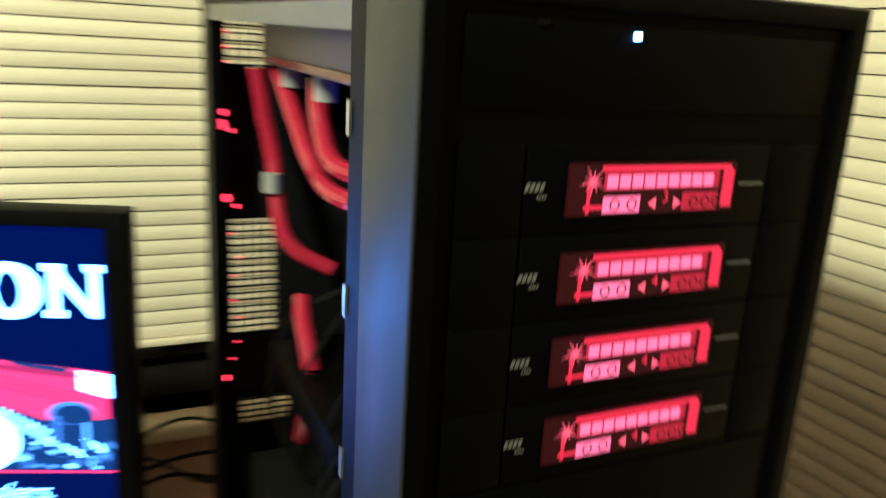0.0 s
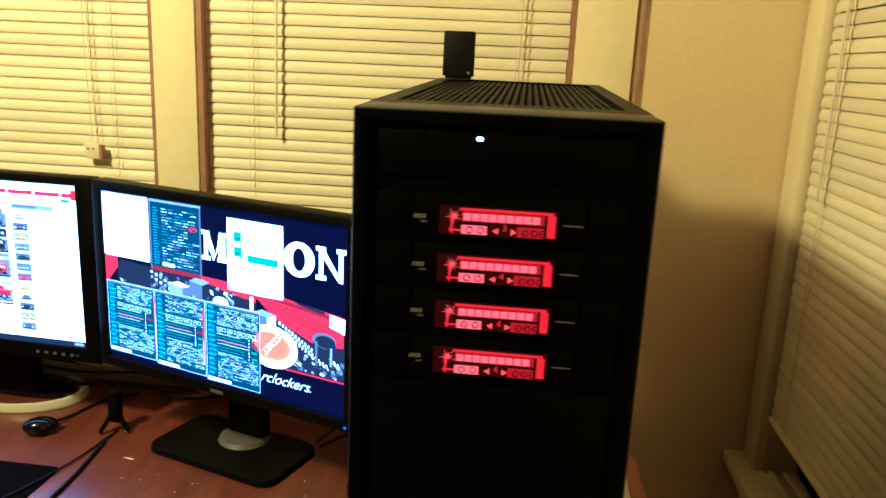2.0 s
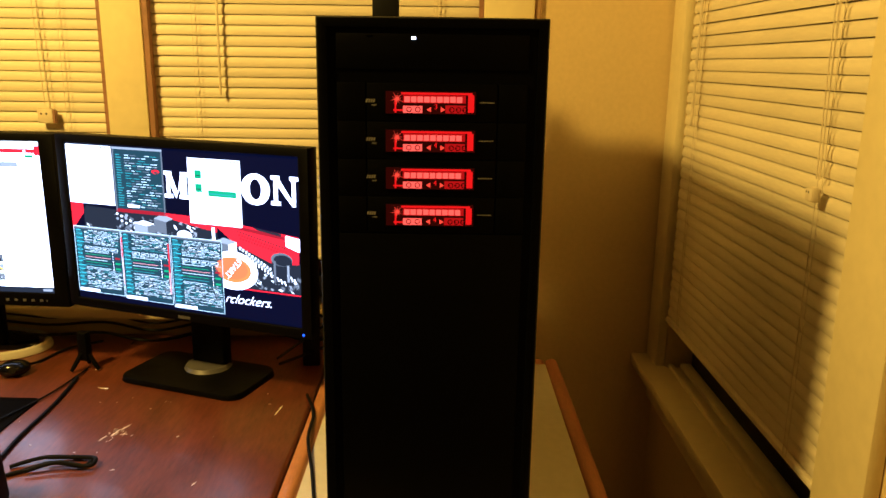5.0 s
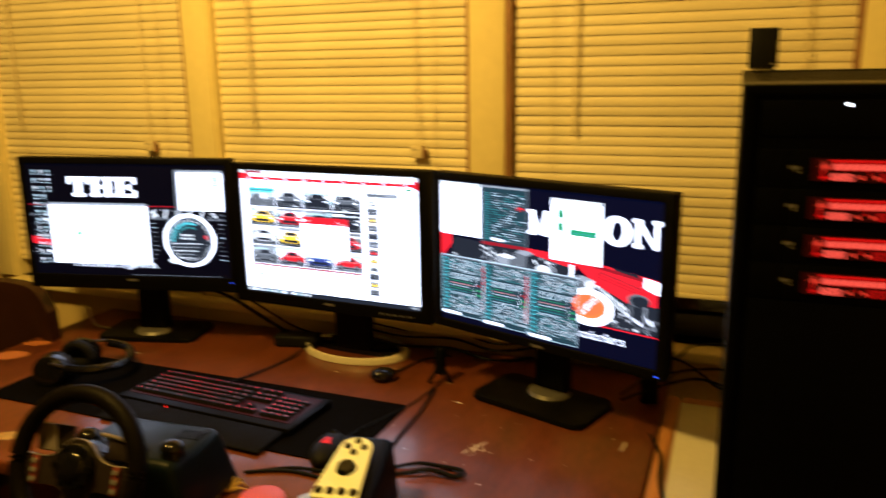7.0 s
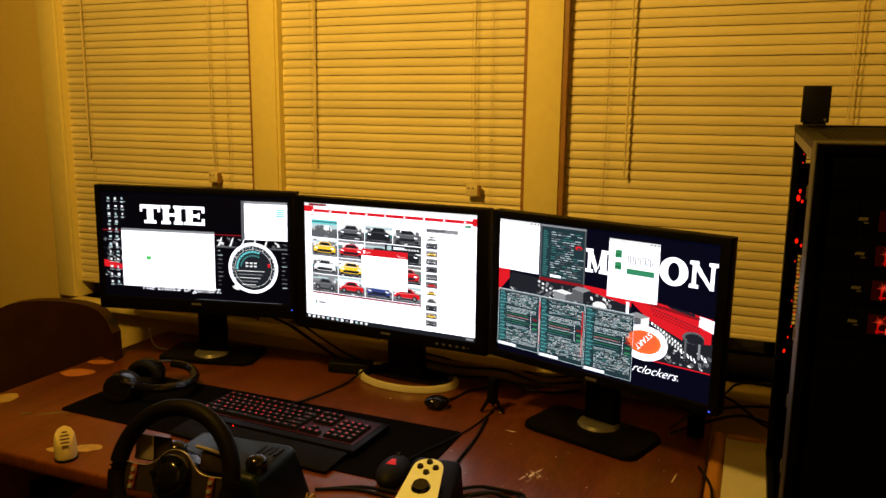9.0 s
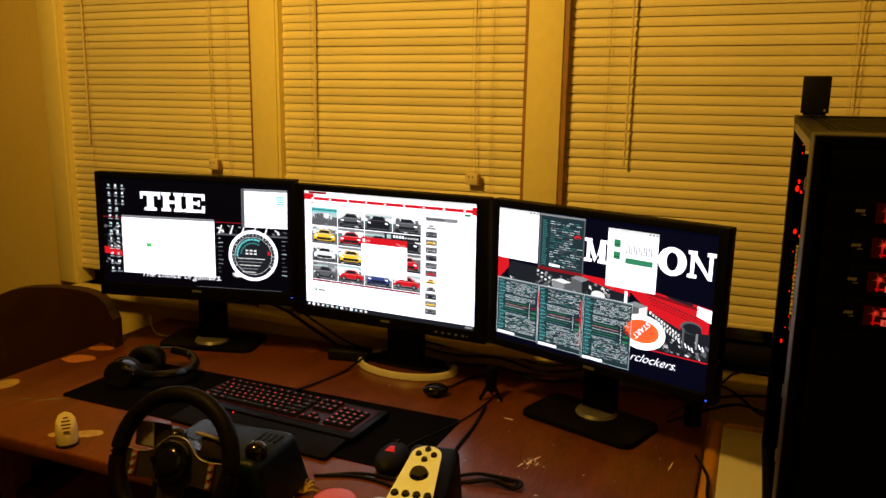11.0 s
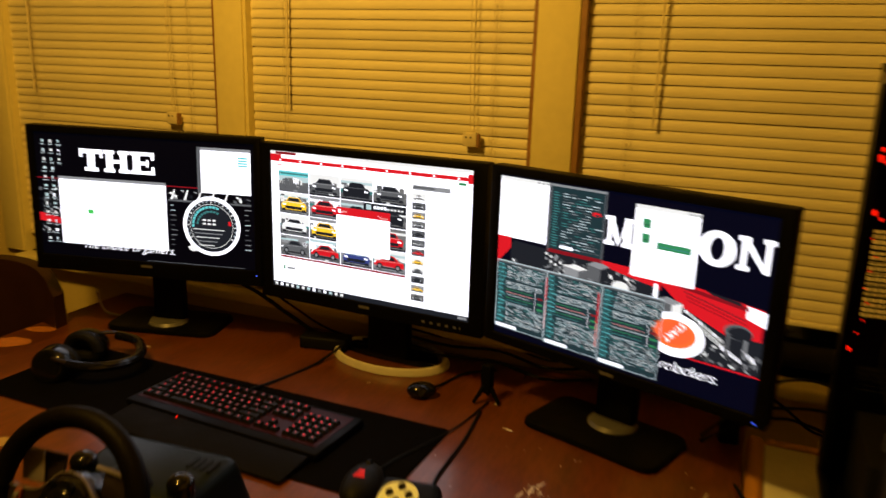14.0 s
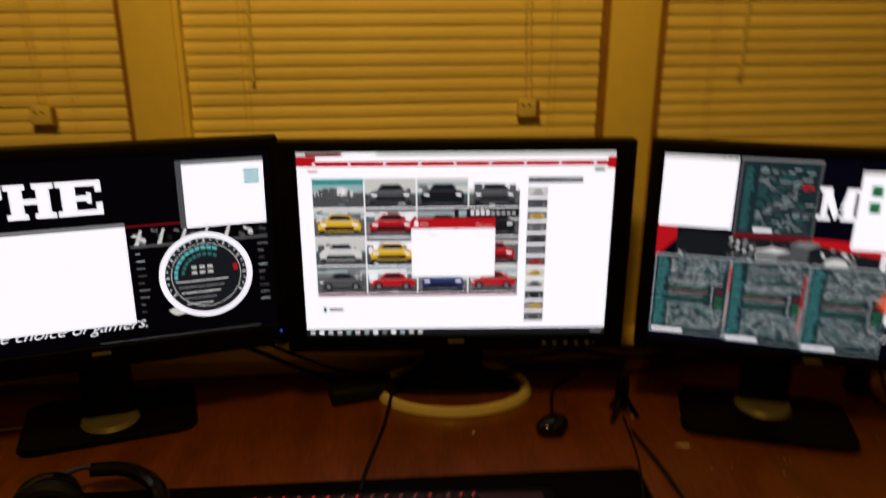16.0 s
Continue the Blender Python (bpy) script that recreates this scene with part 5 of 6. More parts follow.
def wheel():
    e = thing("racing_wheel", pose(-0.613, 0.50, 0.9, 0, 0, 4), "black racing wheel controller with silver spokes clamped to the desk edge", "steering wheel")
    tilt = pose(0, 0, 0, -22, 0, 0)

    def put(name, bm, mt, label=""):
        bm.transform(tilt)
        return part(name, bm, mt, e, label)
    bm = bmesh.new()
    n = 16
    tube(bm, [(0.111 * math.cos(2 * math.pi * k / n), 0, 0.111 * math.sin(2 * math.pi * k / n)) for k in range(n)], 0.0148, 14, True)
    put("rim", bm, LEATHER, "black leather rim")
    bm = bmesh.new()
    cyl(bm, (0, 0.035, 0), (0, -0.012, 0), 0.040, 0.034, 32)
    bevel(bm, 0.004)
    put("hub", bm, GLOSS)
    # one bow-shaped plate carries both side spokes
    half = [(0.0, 0.041), (0.020, 0.036), (0.044, 0.014), (0.066, 0.008), (0.102, 0.010), (0.102, -0.030), (0.086, -0.037), (0.040, -0.034), (0.016, -0.044)]
    outline = half + [(-x, z) for x, z in half[:0:-1]]
    bm = bmesh.new()
    lo, hi = [bm.verts.new((x, 0.009, z)) for x, z in outline], [bm.verts.new((x, 0.002, z)) for x, z in outline]
    bm.faces.new(lo), bm.faces.new(hi[::-1])
    for i in range(len(outline)):
        j = (i + 1) % len(outline)
        bm.faces.new((lo[i], hi[i], hi[j], lo[j]))
    put("spoke_plate", bm, GUN, "brushed dark grey bow-shaped spoke plate")
    bm = bmesh.new()
    tube(bm, [(-x, 0.0015, z) for x, z in half[4::-1]] + [(x, 0.0015, z) for x, z in half[1:5]], 0.0011, 6)
    put("plate_edge", bm, SATIN, "thin silver edge of the spoke plate")
    for a in (270,):
        bm = bmesh.new()
        c, s = math.cos(radians(a)), math.sin(radians(a))
        pts = []
        for r, h in ((0.030, 0.024), (0.070, 0.024), (0.102, 0.030)):
            pts.append((Vector((r * c - h * s, 0, r * s + h * c)), Vector((r * c + h * s, 0, r * s - h * c))))
        rows = [[bm.verts.new(p + Vector((0, y, 0))) for p in (l, r2)] for l, r2 in pts for y in (0.004, 0.010)]
        for i in (0, 2):
            A, B, C, D = rows[i], rows[i + 1], rows[i + 2], rows[i + 3]
            bm.faces.new((A[0], A[1], C[1], C[0])), bm.faces.new((B[0], D[0], D[1], B[1]))
            bm.faces.new((A[0], C[0], D[0], B[0])), bm.faces.new((A[1], B[1], D[1], C[1]))
        put("spoke", bm, GUN, "brushed grey spoke")
    for s in (-1, 1):
        bm = bmesh.new()
        box(bm, s * 0.076 - 0.0055, s * 0.076 + 0.0055, -0.004, 0.003, -0.036, 0.008)
        bevel(bm, 0.002)
        put("button_strip", bm, RED_PLASTIC, "dull red button strip")
        for k in range(3):
            bm = bmesh.new()
            cyl(bm, (s * 0.076, -0.0065, -0.028 + 0.014 * k), (s * 0.076, -0.004, -0.028 + 0.014 * k), 0.0038, seg=12)
            put("thumb_button", bm, PRINT)
        bm = bmesh.new()
        box(bm, s * 0.066 - 0.034, s * 0.066 + 0.034, 0.022, 0.028, 0.012, 0.056 if s < 0 else 0.046)
        bevel(bm, 0.004)
        put("shift_paddle", bm, GUN, "dark grey shift paddle")
    bm = bmesh.new()
    vs = box(bm, -0.091, -0.054, 0.0145, 0.019, 0.014, 0.056)
    for v in vs:
        v.co.x -= 0.010 if v.co.z > 0.03 else 0.0
    bevel(bm, 0.004, 3)
    put("paddle_pad", bm, SATIN, "satin silver paddle pad")
    bm = bmesh.new()
    tube(bm, [(0.022, 0.020, 0.050), (0.055, 0.020, 0.047), (0.098, 0.021, 0.038)], 0.0032, 8)
    put("paddle_edge", bm, SATIN, "bright silver paddle edge")
    bm = bmesh.new()
    ball(bm, (0, -0.012, 0.0), 0.024, 0.009, 0.024, 24)
    put("hub_cap", bm, GLOSS, "domed gloss black hub cap")
    for k in range(6):
        a = 2 * math.pi * k / 6
        bm = bmesh.new()
        cyl(bm, (0.030 * math.cos(a), -0.015, 0.030 * math.sin(a)), (0.030 * math.cos(a), -0.011, 0.030 * math.sin(a)), 0.005, seg=12)
        put("hub_bolt", bm, BLACK)
    bm = bmesh.new()
    cyl(bm, (0, 0.03, 0), (0, 0.12, -0.005), 0.03, 0.045, 24)
    put("steering_shaft", bm, BLACK)
    # housing on the desk
    bm = bmesh.new()
    vs = box(bm, -0.135, 0.125, 0.085, 0.262, -0.148, -0.030)
    for v in vs:
        if v.co.z > -0.05:
            v.co.x *= 0.82
            v.co.y = 0.085 + (v.co.y - 0.085) * 0.85
    bevel(bm, 0.018, 4)
    part("housing", bm, HOUSING, e, "slate grey plastic housing")
    for s in (-1, 1):
        bm = bmesh.new()
        cyl(bm, (s * 0.085, 0.12, -0.033), (s * 0.085, 0.12, -0.018), 0.020, 0.019, 20)
        ball(bm, (s * 0.085, 0.12, -0.018), 0.020, 0.020, 0.014, 18)
        part("clamp_knob", bm, GLOSS, e, "gloss black clamp knob")
    for k in range(4):
        bx("housing_rib", (0.05 + 0.012 * k, 0.056 + 0.012 * k, 0.175, 0.205, -0.031, -0.0285), BLACK, e)
    bx("clamp", (-0.05, 0.05, 0.10, 0.20, -0.24, -0.19), BLACK, e, w=0.006)


LEATHER = mat("black_leather", (0.0032, 0.0024, 0.002), 0.5, spec=0.06, var=0.2, scale=60, bump=0.35, fine=260)
GUN = mat("brushed_grey", (0.03, 0.021, 0.017), 0.4, metal=0.5, var=0.15, fine=300, stretch=(1, 1, 14))
SATIN = mat("satin_silver", (0.24, 0.21, 0.20), 0.36, metal=0.4, var=0.08)
RED_PLASTIC = mat("dull_red_plastic", (0.16, 0.035, 0.028), 0.4)
HOUSING = mat("slate_plastic", (0.0035, 0.0075, 0.010), 0.36, spec=0.1, var=0.15, scale=25, bump=0.1, fine=400)


def shifter():
    e = thing("gear_shifter", pose(-0.249, 0.708, DZ, 0, 0, 10), "black gear shifter box with a pale button plate", "gear shifter")
    tilt = pose(0, 0, 0.108, 10, 0, 0) @ Matrix.Diagonal((0.95, 1.02, 1, 1))
    bm = bmesh.new()
    vs = box(bm, -0.046, 0.062, -0.10, 0.095, 0.001, 0.100)
    for v in vs:
        if v.co.z > 0.05:
            v.co.z += 0.02 * (v.co.y / 0.1)
            v.co.x *= 0.86
    bevel(bm, 0.014, 3)
    part("box", bm, BLACK, e)
    bm = bmesh.new()
    n = 10
    pts = [(-0.041, -0.082), (0.041, -0.082)] + [(0.0295 * math.cos(math.pi * k / n), 0.042 + 0.027 * math.sin(math.pi * k / n)) for k in range(n + 1)]
    lo = [bm.verts.new((x, y, 0.001)) for x, y in pts]
    hi = [bm.verts.new((x, y, 0.005)) for x, y in pts]
    bm.faces.new(lo[::-1]), bm.faces.new(hi)
    for i in range(len(pts)):
        j = (i + 1) % len(pts)
        bm.faces.new((lo[i], lo[j], hi[j], hi[i]))
    bm.transform(tilt)
    part("button_plate", bm, PLATE, e, "pale satin metal button plate")

    def button(x, y, r, h=0.004):
        bm = bmesh.new()
        cyl(bm, (x, y, 0.005), (x, y, 0.005 + h), r, r * 0.8, 16)
        bm.transform(tilt)
        part("button", bm, GLOSS, e)
    for a in range(4):
        button(0.015 * math.cos(a * math.pi / 2), 0.043 + 0.015 * math.sin(a * math.pi / 2), 0.0066)
    button(0, -0.012, 0.0185, 0.007)
    for k in range(4):
        button(-0.030 + 0.020 * k, -0.067, 0.0078)


PLATE = mat("pale_satin_metal", (0.84, 0.93, 0.70), 0.4, metal=0.0, var=0.06)


def scent_stick():
    e = thing("air_freshener", pose(-1.09, 0.70, DZ, 0, 0, 49) @ Matrix.Scale(0.84, 4), "cream rounded plug-in air freshener standing on the desk", "air freshener")
    bm = bmesh.new()
    prof = [(0.024, 0.0), (0.027, 0.012), (0.027, 0.045), (0.024, 0.068), (0.017, 0.082), (0.006, 0.089)]
    n = 20
    rings = [[bm.verts.new((r * math.cos(2 * math.pi * k / n), 0.72 * r * math.sin(2 * math.pi * k / n), z)) for k in range(n)] for r, z in prof]
    for i in range(len(prof) - 1):
        for k in range(n):
            bm.faces.new((rings[i][k], rings[i][(k + 1) % n], rings[i + 1][(k + 1) % n], rings[i + 1][k]))
    bm.faces.new(rings[0][::-1]), bm.faces.new(rings[-1])
    cut = bmesh.ops.bisect_plane(bm, geom=bm.verts[:] + bm.edges[:] + bm.faces[:], plane_co=(0, -0.0125, 0.058), plane_no=(0, -0.9, 0.436), clear_outer=True)
    bmesh.ops.holes_fill(bm, edges=[d for d in cut["geom_cut"] if isinstance(d, bmesh.types.BMEdge)])
    part("body", bm, CREAM, e)
    face = pose(0, -0.0125, 0.058, -25.8, 0, 0)
    for k in range(5):
        w = (0.0075, 0.0105, 0.0115, 0.0105, 0.006)[k]
        bx("vent_slot", (-w, w, -0.0006, 0.004, -0.019 + 0.009 * k, -0.0152 + 0.009 * k), SLOT, e, at=face)
    bm = bmesh.new()
    cyl(bm, (0, 0, 0.0), (0, 0, 0.004), 0.028, seg=20)
    part("foot", bm, BLACK, e)


SLOT = mat("brown_slot", (0.05, 0.025, 0.008), 0.6)
CREAM = mat("cream_plastic", (0.72, 0.60, 0.30), 0.4, var=0.05)


def loose(name, pts, r, label, category, material=None, closed=False, seg=8):
    bm = bmesh.new()
    tube(bm, pts, r, seg, closed)
    return tagged(part(name, bm, material or BLACK_SOFT), label, category)


def patch(bm, x, y, rx, ry, rnd, n=9, spin=0.0, rough=0.55):
    """A thin uneven flake on the desk top."""
    pts = []
    for k in range(n):
        a, q = 2 * math.pi * k / n, rnd.uniform(rough, 1.1)
        u, v = rx * q * math.cos(a), ry * q * math.sin(a)
        pts.append(bm.verts.new((x + u * math.cos(spin) - v * math.sin(spin), y + u * math.sin(spin) + v * math.cos(spin), DZ + 0.0006)))
    bm.faces.new(pts)


def desk_clutter():
    rnd = random.Random(12)
    z = DZ + 0.004
    loose("keyboard_cable", [(-0.80, 1.13, z + 0.01), (-0.79, 1.205, z), (-0.76, 1.33, z), (-0.735, 1.44, z + 0.02), (-0.70, 1.49, z + 0.01)], 0.0032, "black keyboard cable running under the monitor", "cable")
    loose("monitor_cable", [(-0.455, 1.30, z + 0.012), (-0.445, 1.36, z), (-0.42, 1.44, z), (-0.36, 1.49, z)], 0.003, "black cable running back from the webcam", "cable")
    loose("mouse_cable", [(-0.40, 0.955, z + 0.008), (-0.39, 1.02, z + 0.002), (-0.36, 1.10, z + 0.002), (-0.335, 1.20, z), (-0.32, 1.32, z)], 0.002, "thin black mouse cable on the mat", "cable")
    loose("wheel_cable", [(-0.50, 0.80, z), (-0.44, 0.835, z), (-0.37, 0.835, z + 0.004), (-0.31, 0.83, z), (-0.285, 0.86, z), (-0.30, 1.0, z), (-0.305, 1.14, z), (-0.32, 1.27, z)], 0.0036, "black wheel controller cable along the mat", "cable")
    loose("wheel_cable", [(-0.52, 0.79, z), (-0.45, 0.82, z), (-0.38, 0.82, z), (-0.33, 0.80, z)], 0.0034, "black wheel controller cable along the mat", "cable")
    loop = [(-0.26, 0.90, z), (-0.215, 0.925, z + 0.004), (-0.165, 0.935, z), (-0.135, 0.925, z + 0.003), (-0.140, 0.905, z), (-0.19, 0.905, z + 0.006), (-0.235, 0.885, z), (-0.27, 0.86, z)]
    loose("coiled_cable", loop, 0.0036, "short loop of black cable on the desk", "cable")
    loose("coiled_cable", [(x + 0.012, y - 0.008, zz + 0.005) for x, y, zz in loop[1:-1]], 0.0036, "short loop of black cable on the desk", "cable")
    for pts, r in (([(0.10, 1.24, 0.88), (0.17, 1.36, 0.81), (0.228, 1.40, 0.821), (0.305, 1.40, 0.836), (0.37, 1.36, 0.85), (0.40, 1.277, 0.86)], 0.0034),
                   ([(0.10, 1.24, 0.95), (0.18, 1.37, 0.87), (0.239, 1.40, 0.842), (0.28, 1.40, 0.815), (0.31, 1.40, 0.793), (0.37, 1.35, 0.80), (0.40, 1.277, 0.82)], 0.003),
                   ([(0.12, 1.23, 0.82), (0.19, 1.37, 0.84), (0.225, 1.40, 0.857), (0.25, 1.41, 0.88), (0.31, 1.41, 0.89), (0.37, 1.277, 0.92)], 0.0028),
                   ([(0.12, 1.25, 0.80), (0.17, 1.36, 0.785), (0.25, 1.40, 0.805), (0.305, 1.40, 0.802), (0.37, 1.35, 0.80), (0.41, 1.277, 0.80)], 0.0034)):
        loose("tower_cable", pts, r, "black cable hanging between monitor and tower", "cable")
    pl = thing("power_plug", pose(0.165, 1.375, DZ, 0, 0, 8), "black upright power plug block behind the monitor", "power plug")
    bx("case", (-0.019, 0.019, -0.016, 0.016, 0.0, 0.078), BLACK_SOFT, pl, w=0.004)
    bm = bmesh.new()
    cyl(bm, (0, 0, 0.076), (0.004, 0.004, 0.096), 0.0055, 0.0036, 10)
    part("cord_relief", bm, BLACK, pl)
    loose("power_cable", [(0.185, 1.20, z), (0.215, 1.10, z + 0.006), (0.222, 1.0, z + 0.008), (0.250, 0.88, z), (0.27, 0.76, z), (0.262, 0.66, z)], 0.003, "black cable crossing the white side table", "cable")
    for dy, dz, r in ((0.0, 0.0, 0.0036), (0.022, 0.012, 0.003), (-0.016, 0.006, 0.0026)):
        loose("display_cable", [(-1.13, 1.42 + dy, z + 0.15 + dz), (-1.03, 1.455 + dy, z + 0.115 + dz), (-0.93, 1.475 + dy, z + 0.055 + dz), (-0.84, 1.485 + dy, z + 0.01 + dz), (-0.74, 1.49 + dy, z + dz * 0.5), (-0.66, 1.48 + dy, z + 0.02 + dz)], r, "black cable drooping behind the monitors to the desk", "cable")
    for dy, dz, r in ((0.0, 0.0, 0.0036), (0.018, 0.02, 0.0034), (-0.02, 0.008, 0.003), (0.03, 0.034, 0.0028)):
        loose("display_cable", [(-0.60, 1.47 + dy, z + 0.03 + dz), (-0.49, 1.485 + dy, z + 0.015 + dz), (-0.36, 1.49 + dy, z + 0.022 + dz), (-0.24, 1.48 + dy, z + 0.006 + dz), (-0.13, 1.47 + dy, z + 0.03 + dz)], r, "black cable lying behind the monitors along the wall", "cable")
    ad = thing("power_adapter", pose(-0.80, 1.445, DZ, 0, 0, 12), "black power adapter brick lying behind the monitors", "power adapter")
    bx("case", (-0.062, 0.062, -0.026, 0.026, 0.0, 0.032), BLACK_SOFT, ad, w=0.006, seg=3)
    bm = bmesh.new()
    cyl(bm, (0.06, 0, 0.016), (0.082, 0, 0.014), 0.007, 0.004, 12)
    part("cord_relief", bm, BLACK, ad)
    loose("white_cable", [(-1.44, 1.33, z + 0.08), (-1.455, 1.36, z + 0.02), (-1.44, 1.38, z), (-1.38, 1.39, z), (-1.30, 1.42, z)], 0.0032, "white cable beside the monitor foot", "cable", WHITEP)
    w = thing("webcam", pose(-0.462, 1.285, DZ, 0, 0, 30), "small round gloss black webcam lying on the desk", "webcam")
    bm = bmesh.new()
    ball(bm, (0, 0, 0.0175), 0.033, 0.023, 0.0175, 20)
    part("body", bm, GLOSS, w)
    bm = bmesh.new()
    cyl(bm, (-0.004, -0.022, 0.020), (-0.004, -0.0255, 0.021), 0.007, seg=14)
    part("lens", bm, GLOSS, w)
    t = thing("mini_tripod", pose(-0.325, 1.325, DZ, 0, 0, -15), "small black folding tripod stand on the desk", "tripod")
    for a in (0, 120, 240):
        bm = bmesh.new()
        cyl(bm, (0.032 * math.cos(radians(a)), 0.032 * math.sin(radians(a)), 0.004), (0, 0, 0.05), 0.004, 0.006, 10)
        part("leg", bm, BLACK, t)
    bm = bmesh.new()
    box(bm, -0.012, 0.012, -0.010, 0.010, 0.022, 0.088)
    bevel(bm, 0.004)
    part("head", bm, BLACK, t)
    j = thing("orange_jar", pose(-0.422, 0.703, DZ), "low orange plastic jar with a domed lid", "jar")
    bm = bmesh.new()
    cyl(bm, (0, 0, 0), (0, 0, 0.012), 0.040, 0.042, 32)
    part("jar_body", bm, ORANGE, j)
    bm = bmesh.new()
    cyl(bm, (0, 0, 0.0122), (0, 0, 0.021), 0.043, 0.040, 32)
    bevel(bm, 0.003)
    part("lid", bm, ORANGE, j, "orange lid")
    c = thing("small_can", pose(-0.335, 0.715, DZ), "small dark can with a shiny metal top", "can")
    bm = bmesh.new()
    cyl(bm, (0, 0, 0), (0, 0, 0.022), 0.021, seg=24)
    part("can_body", bm, BLACK, c)
    bm = bmesh.new()
    cyl(bm, (0, 0, 0.0222), (0, 0, 0.028), 0.0205, 0.018, 24)
    bevel(bm, 0.002)
    part("can_top", bm, METAL, c, "shiny metal top")
    bm = bmesh.new()
    for k in range(9):
        a = rnd.uniform(0, 6.28)
        tube(bm, [(-0.505, 0.724, DZ + 0.003), (-0.505 + 0.02 * math.cos(a), 0.724 + 0.02 * math.sin(a), DZ + 0.003 + rnd.uniform(0.004, 0.02)), (-0.505 + 0.032 * math.cos(a + 0.4), 0.724 + 0.032 * math.sin(a + 0.4), DZ + 0.003)], 0.0022, 5)
    tagged(part("raffia_scrap", bm, YELLOWISH), "tangled scrap of yellow raffia on the desk", "scrap")
    top = bpy.data.objects["desk"]

    def marks(name, spots, material, label):
        for x, y, a, b, s in spots:
            bm = bmesh.new()
            patch(bm, x, y, a, b, rnd, 11 if b < 0.009 else 18, radians(s), 0.55 if b < 0.009 else 0.93)
            bm.transform(Matrix.Translation((0.66, -1.085, 0)))
            part(name, bm, material, top, label, smooth=False)
    marks("scratch", [(-0.152, 1.010, 0.014, 0.0022, 72), (-0.138, 1.030, 0.018, 0.0026, 80), (-0.128, 1.052, 0.015, 0.0022, 68), (-0.121, 1.028, 0.010, 0.0015, 85), (0.141, 1.134, 0.030, 0.0018, 82), (-0.245, 1.225, 0.014, 0.003, -8), (-0.205, 1.335, 0.014, 0.002, 60),
                      (-0.30, 1.325, 0.008, 0.004, 10), (-0.52, 1.385, 0.007, 0.004, 0), (-0.60, 1.30, 0.005, 0.002, 40), (-0.09, 0.90, 0.006, 0.002, 20), (-0.02, 1.02, 0.004, 0.0015, 70), (-1.20, 1.245, 0.02, 0.002, 5), (0.06, 0.86, 0.009, 0.0015, 70), (-0.35, 0.862, 0.006, 0.004, 0), *[(-0.140 + rnd.gauss(0, 0.010), 1.028 + rnd.gauss(0, 0.014), rnd.uniform(0.002, 0.008), rnd.uniform(0.0007, 0.0014), rnd.uniform(55, 105)) for k in range(18)], *[(rnd.uniform(-0.35, 0.15), rnd.uniform(0.85, 1.3), rnd.uniform(0.0015, 0.004), rnd.uniform(0.0008, 0.0014), rnd.uniform(0, 180)) for k in range(16)]], SCRATCH, "pale bare scratch")
    marks("worn_patch", [(-1.512, 1.118, 0.046, 0.032, 20), (-1.525, 1.215, 0.042, 0.020, 20), (-1.37, 0.72, 0.014, 0.010, 0)], WORN, "pale worn patch in the stain")
    marks("paint_blot", [(-1.525, 0.895, 0.03, 0.035, 20), (-1.092, 0.757, 0.034, 0.019, 30), (-1.152, 0.722, 0.018, 0.011, 0)], BLOT, "dull yellow paint blot")
    marks("paint_mark", [(-1.33, 0.869, 0.045, 0.006, 38), (-1.39, 0.845, 0.02, 0.004, 30)], GREENISH, "dull green paint smear")


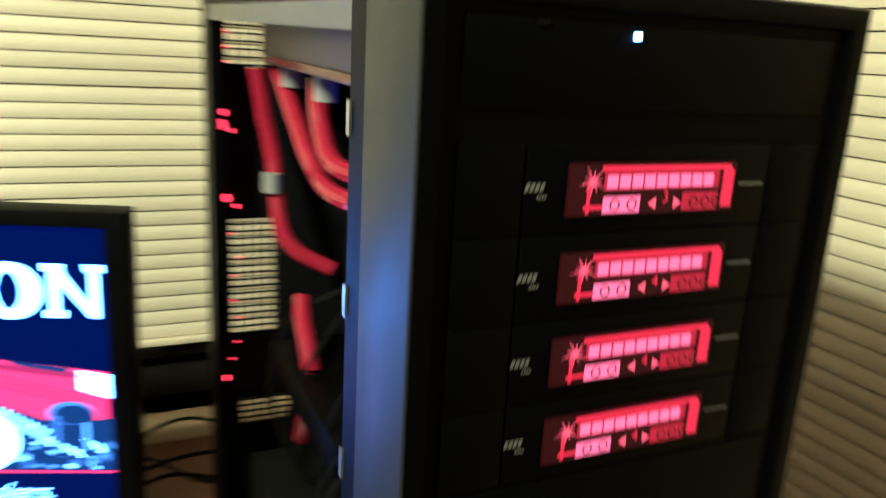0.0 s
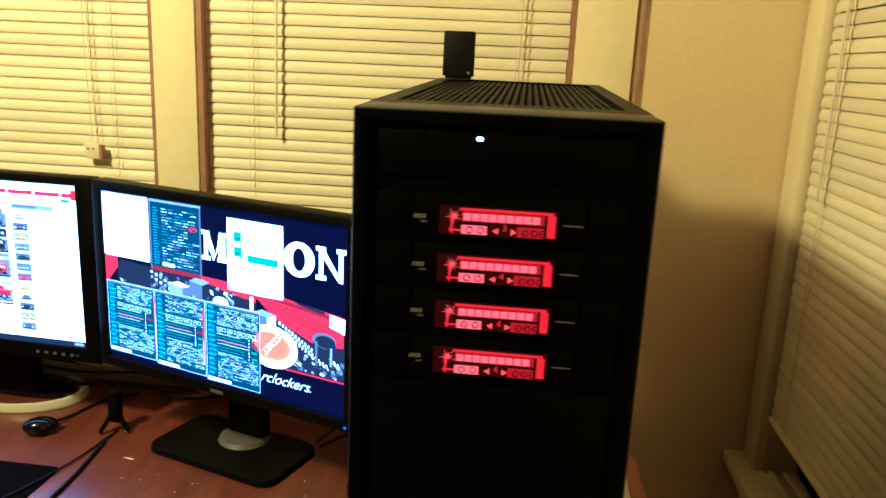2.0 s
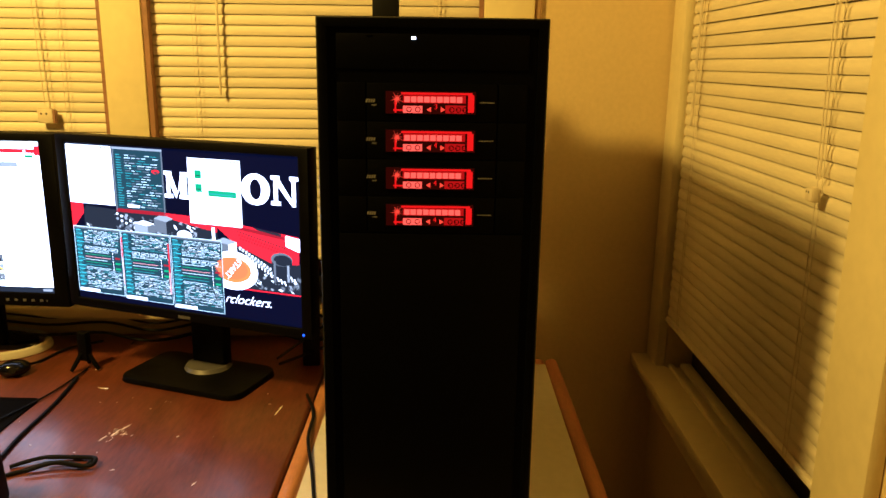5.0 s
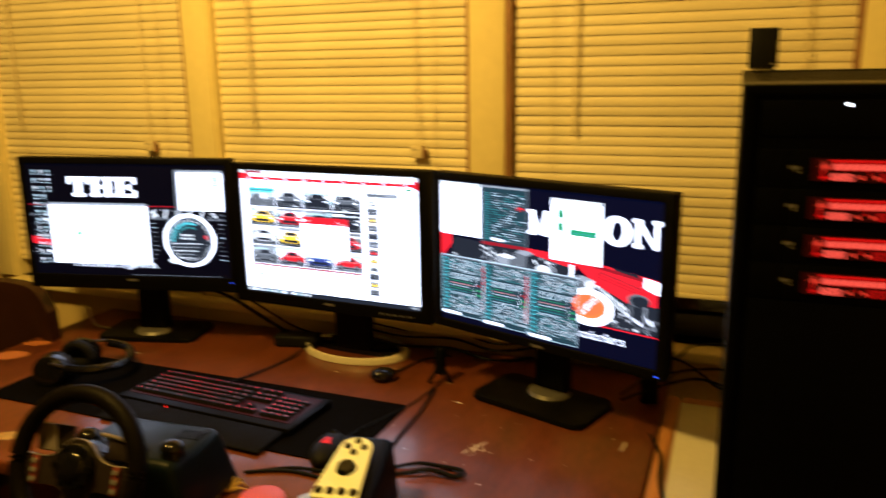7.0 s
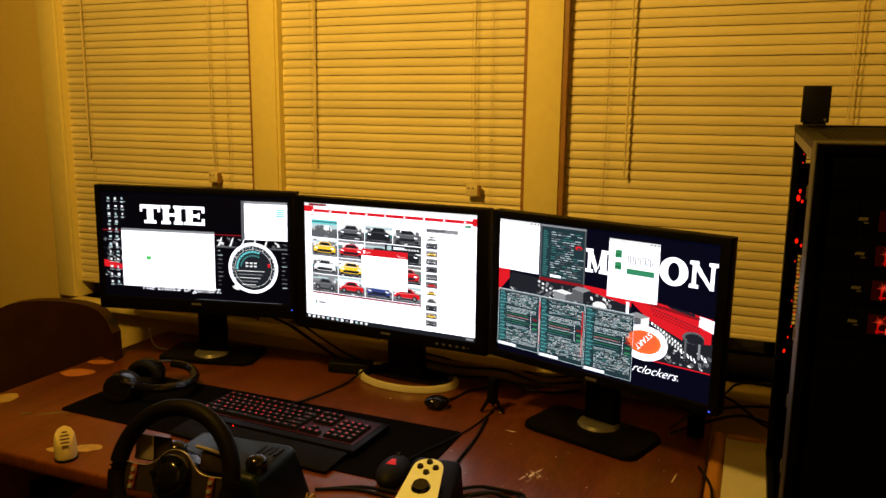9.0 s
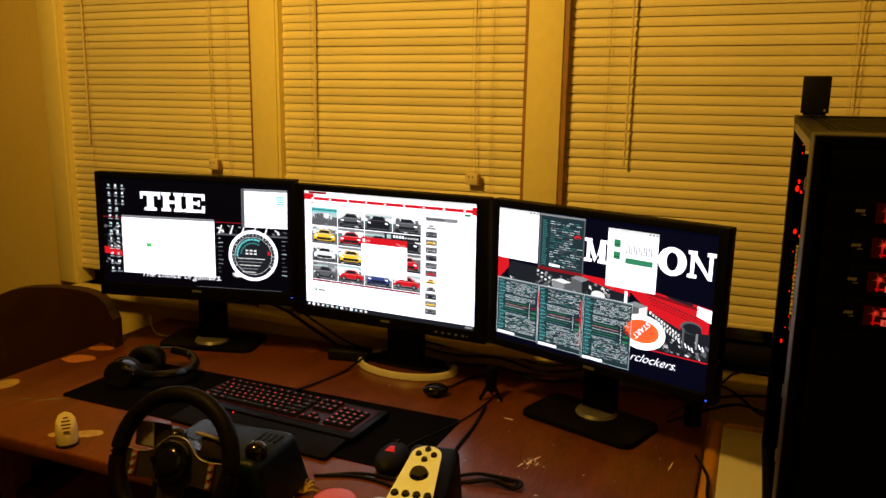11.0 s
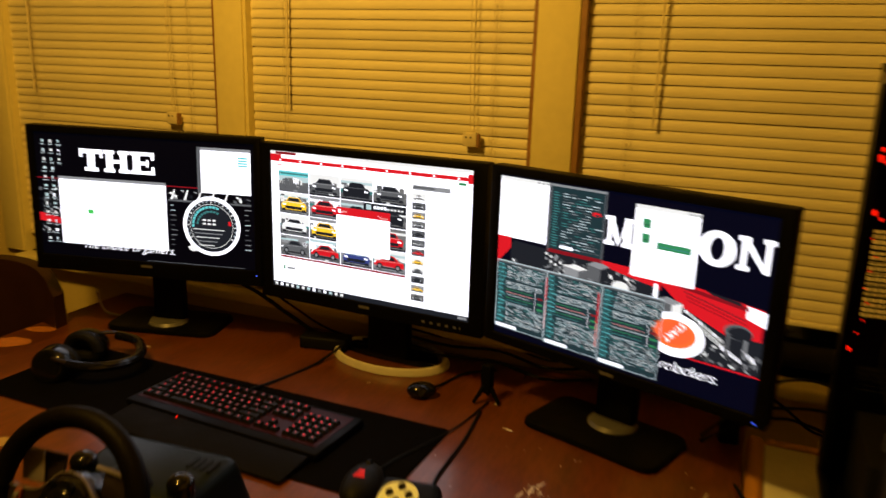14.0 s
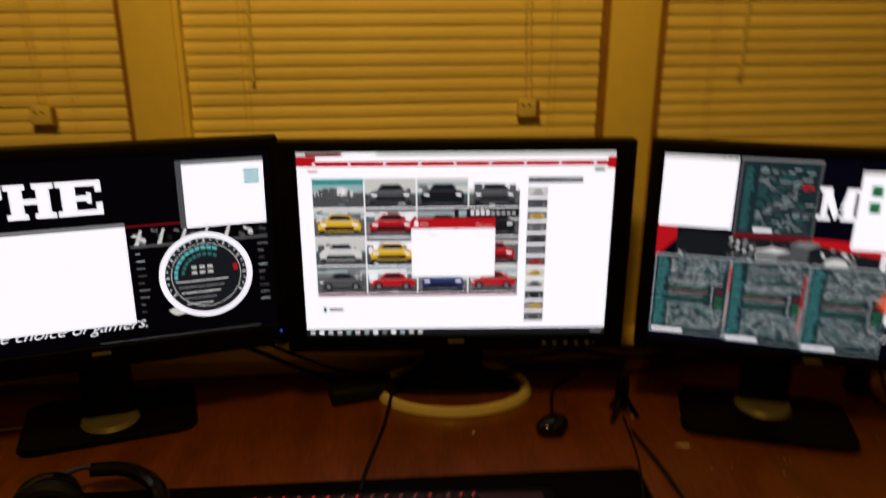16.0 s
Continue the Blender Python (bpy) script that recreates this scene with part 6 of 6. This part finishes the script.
SCRATCH = mat("bare_scratch", (0.86, 0.78, 0.64), 0.6, var=0.3, scale=200)
WORN = mat("worn_stain", (0.48, 0.165, 0.04), 0.5, var=0.2, scale=40)
BLOT = mat("yellow_blot", (0.40, 0.26, 0.06), 0.5, var=0.25, scale=60)
GREENISH = mat("green_smear", (0.16, 0.15, 0.05), 0.5, var=0.3, scale=60)
ORANGE = mat("orange_plastic", (0.55, 0.065, 0.012), 0.4, var=0.08)
YELLOWISH = mat("raffia", (0.55, 0.36, 0.06), 0.6, var=0.2)
desk_mat()
keyboard()
mouse()
headphones()
wheel()
shifter()
scent_stick()
desk_clutter()


# ---- chair beside the desk ----
def chair():
    e = thing("chair", pose(-1.69, 1.05, 0, 0, 0, 190), "dark brown upholstered chair with a curved back beside the desk", "chair")
    bm = bmesh.new()
    n, rows = 12, []
    for i in range(n + 1):
        u = i / n * 2 - 1
        x, y = 0.23 * u, -0.235 + 0.07 * u * u
        top = 0.905 - 0.012 * u * u - 0.055 * abs(u) ** 6
        rows.append([bm.verts.new(p) for p in ((x, y - 0.022, 0.50 + 0.02 * abs(u) ** 4), (x, y + 0.022, 0.50 + 0.02 * abs(u) ** 4), (x, y + 0.02, top), (x, y - 0.02, top))])
    for i in range(n):
        for k in range(4):
            bm.faces.new((rows[i][k], rows[i][(k + 1) % 4], rows[i + 1][(k + 1) % 4], rows[i + 1][k]))
    bm.faces.new(rows[0]), bm.faces.new(rows[-1][::-1])
    bevel(bm, 0.012, 3)
    part("backrest", bm, CHAIR, e)
    bm = bmesh.new()
    box(bm, -0.22, 0.22, -0.2, 0.22, 0.42, 0.475)
    bevel(bm, 0.018, 3)
    part("seat", bm, CHAIR, e)
    for s in (-1, 1):
        bm = bmesh.new()
        tube(bm, [(s * 0.19, -0.205, 0.0), (s * 0.19, -0.205, 0.44), (s * 0.195, -0.21, 0.78)], 0.013, 10)
        part("back_leg", bm, BRASS, e, "metal tube leg")
        bm = bmesh.new()
        tube(bm, [(s * 0.19, 0.19, 0.0), (s * 0.19, 0.185, 0.43)], 0.013, 10)
        part("front_leg", bm, BRASS, e, "metal tube leg")


CHAIR = mat("brown_vinyl", (0.032, 0.010, 0.005), 0.5, spec=0.3, var=0.25, scale=12, bump=0.2, fine=200)
BRASS = mat("dull_metal_tube", (0.30, 0.22, 0.12), 0.4, metal=0.7)
chair()
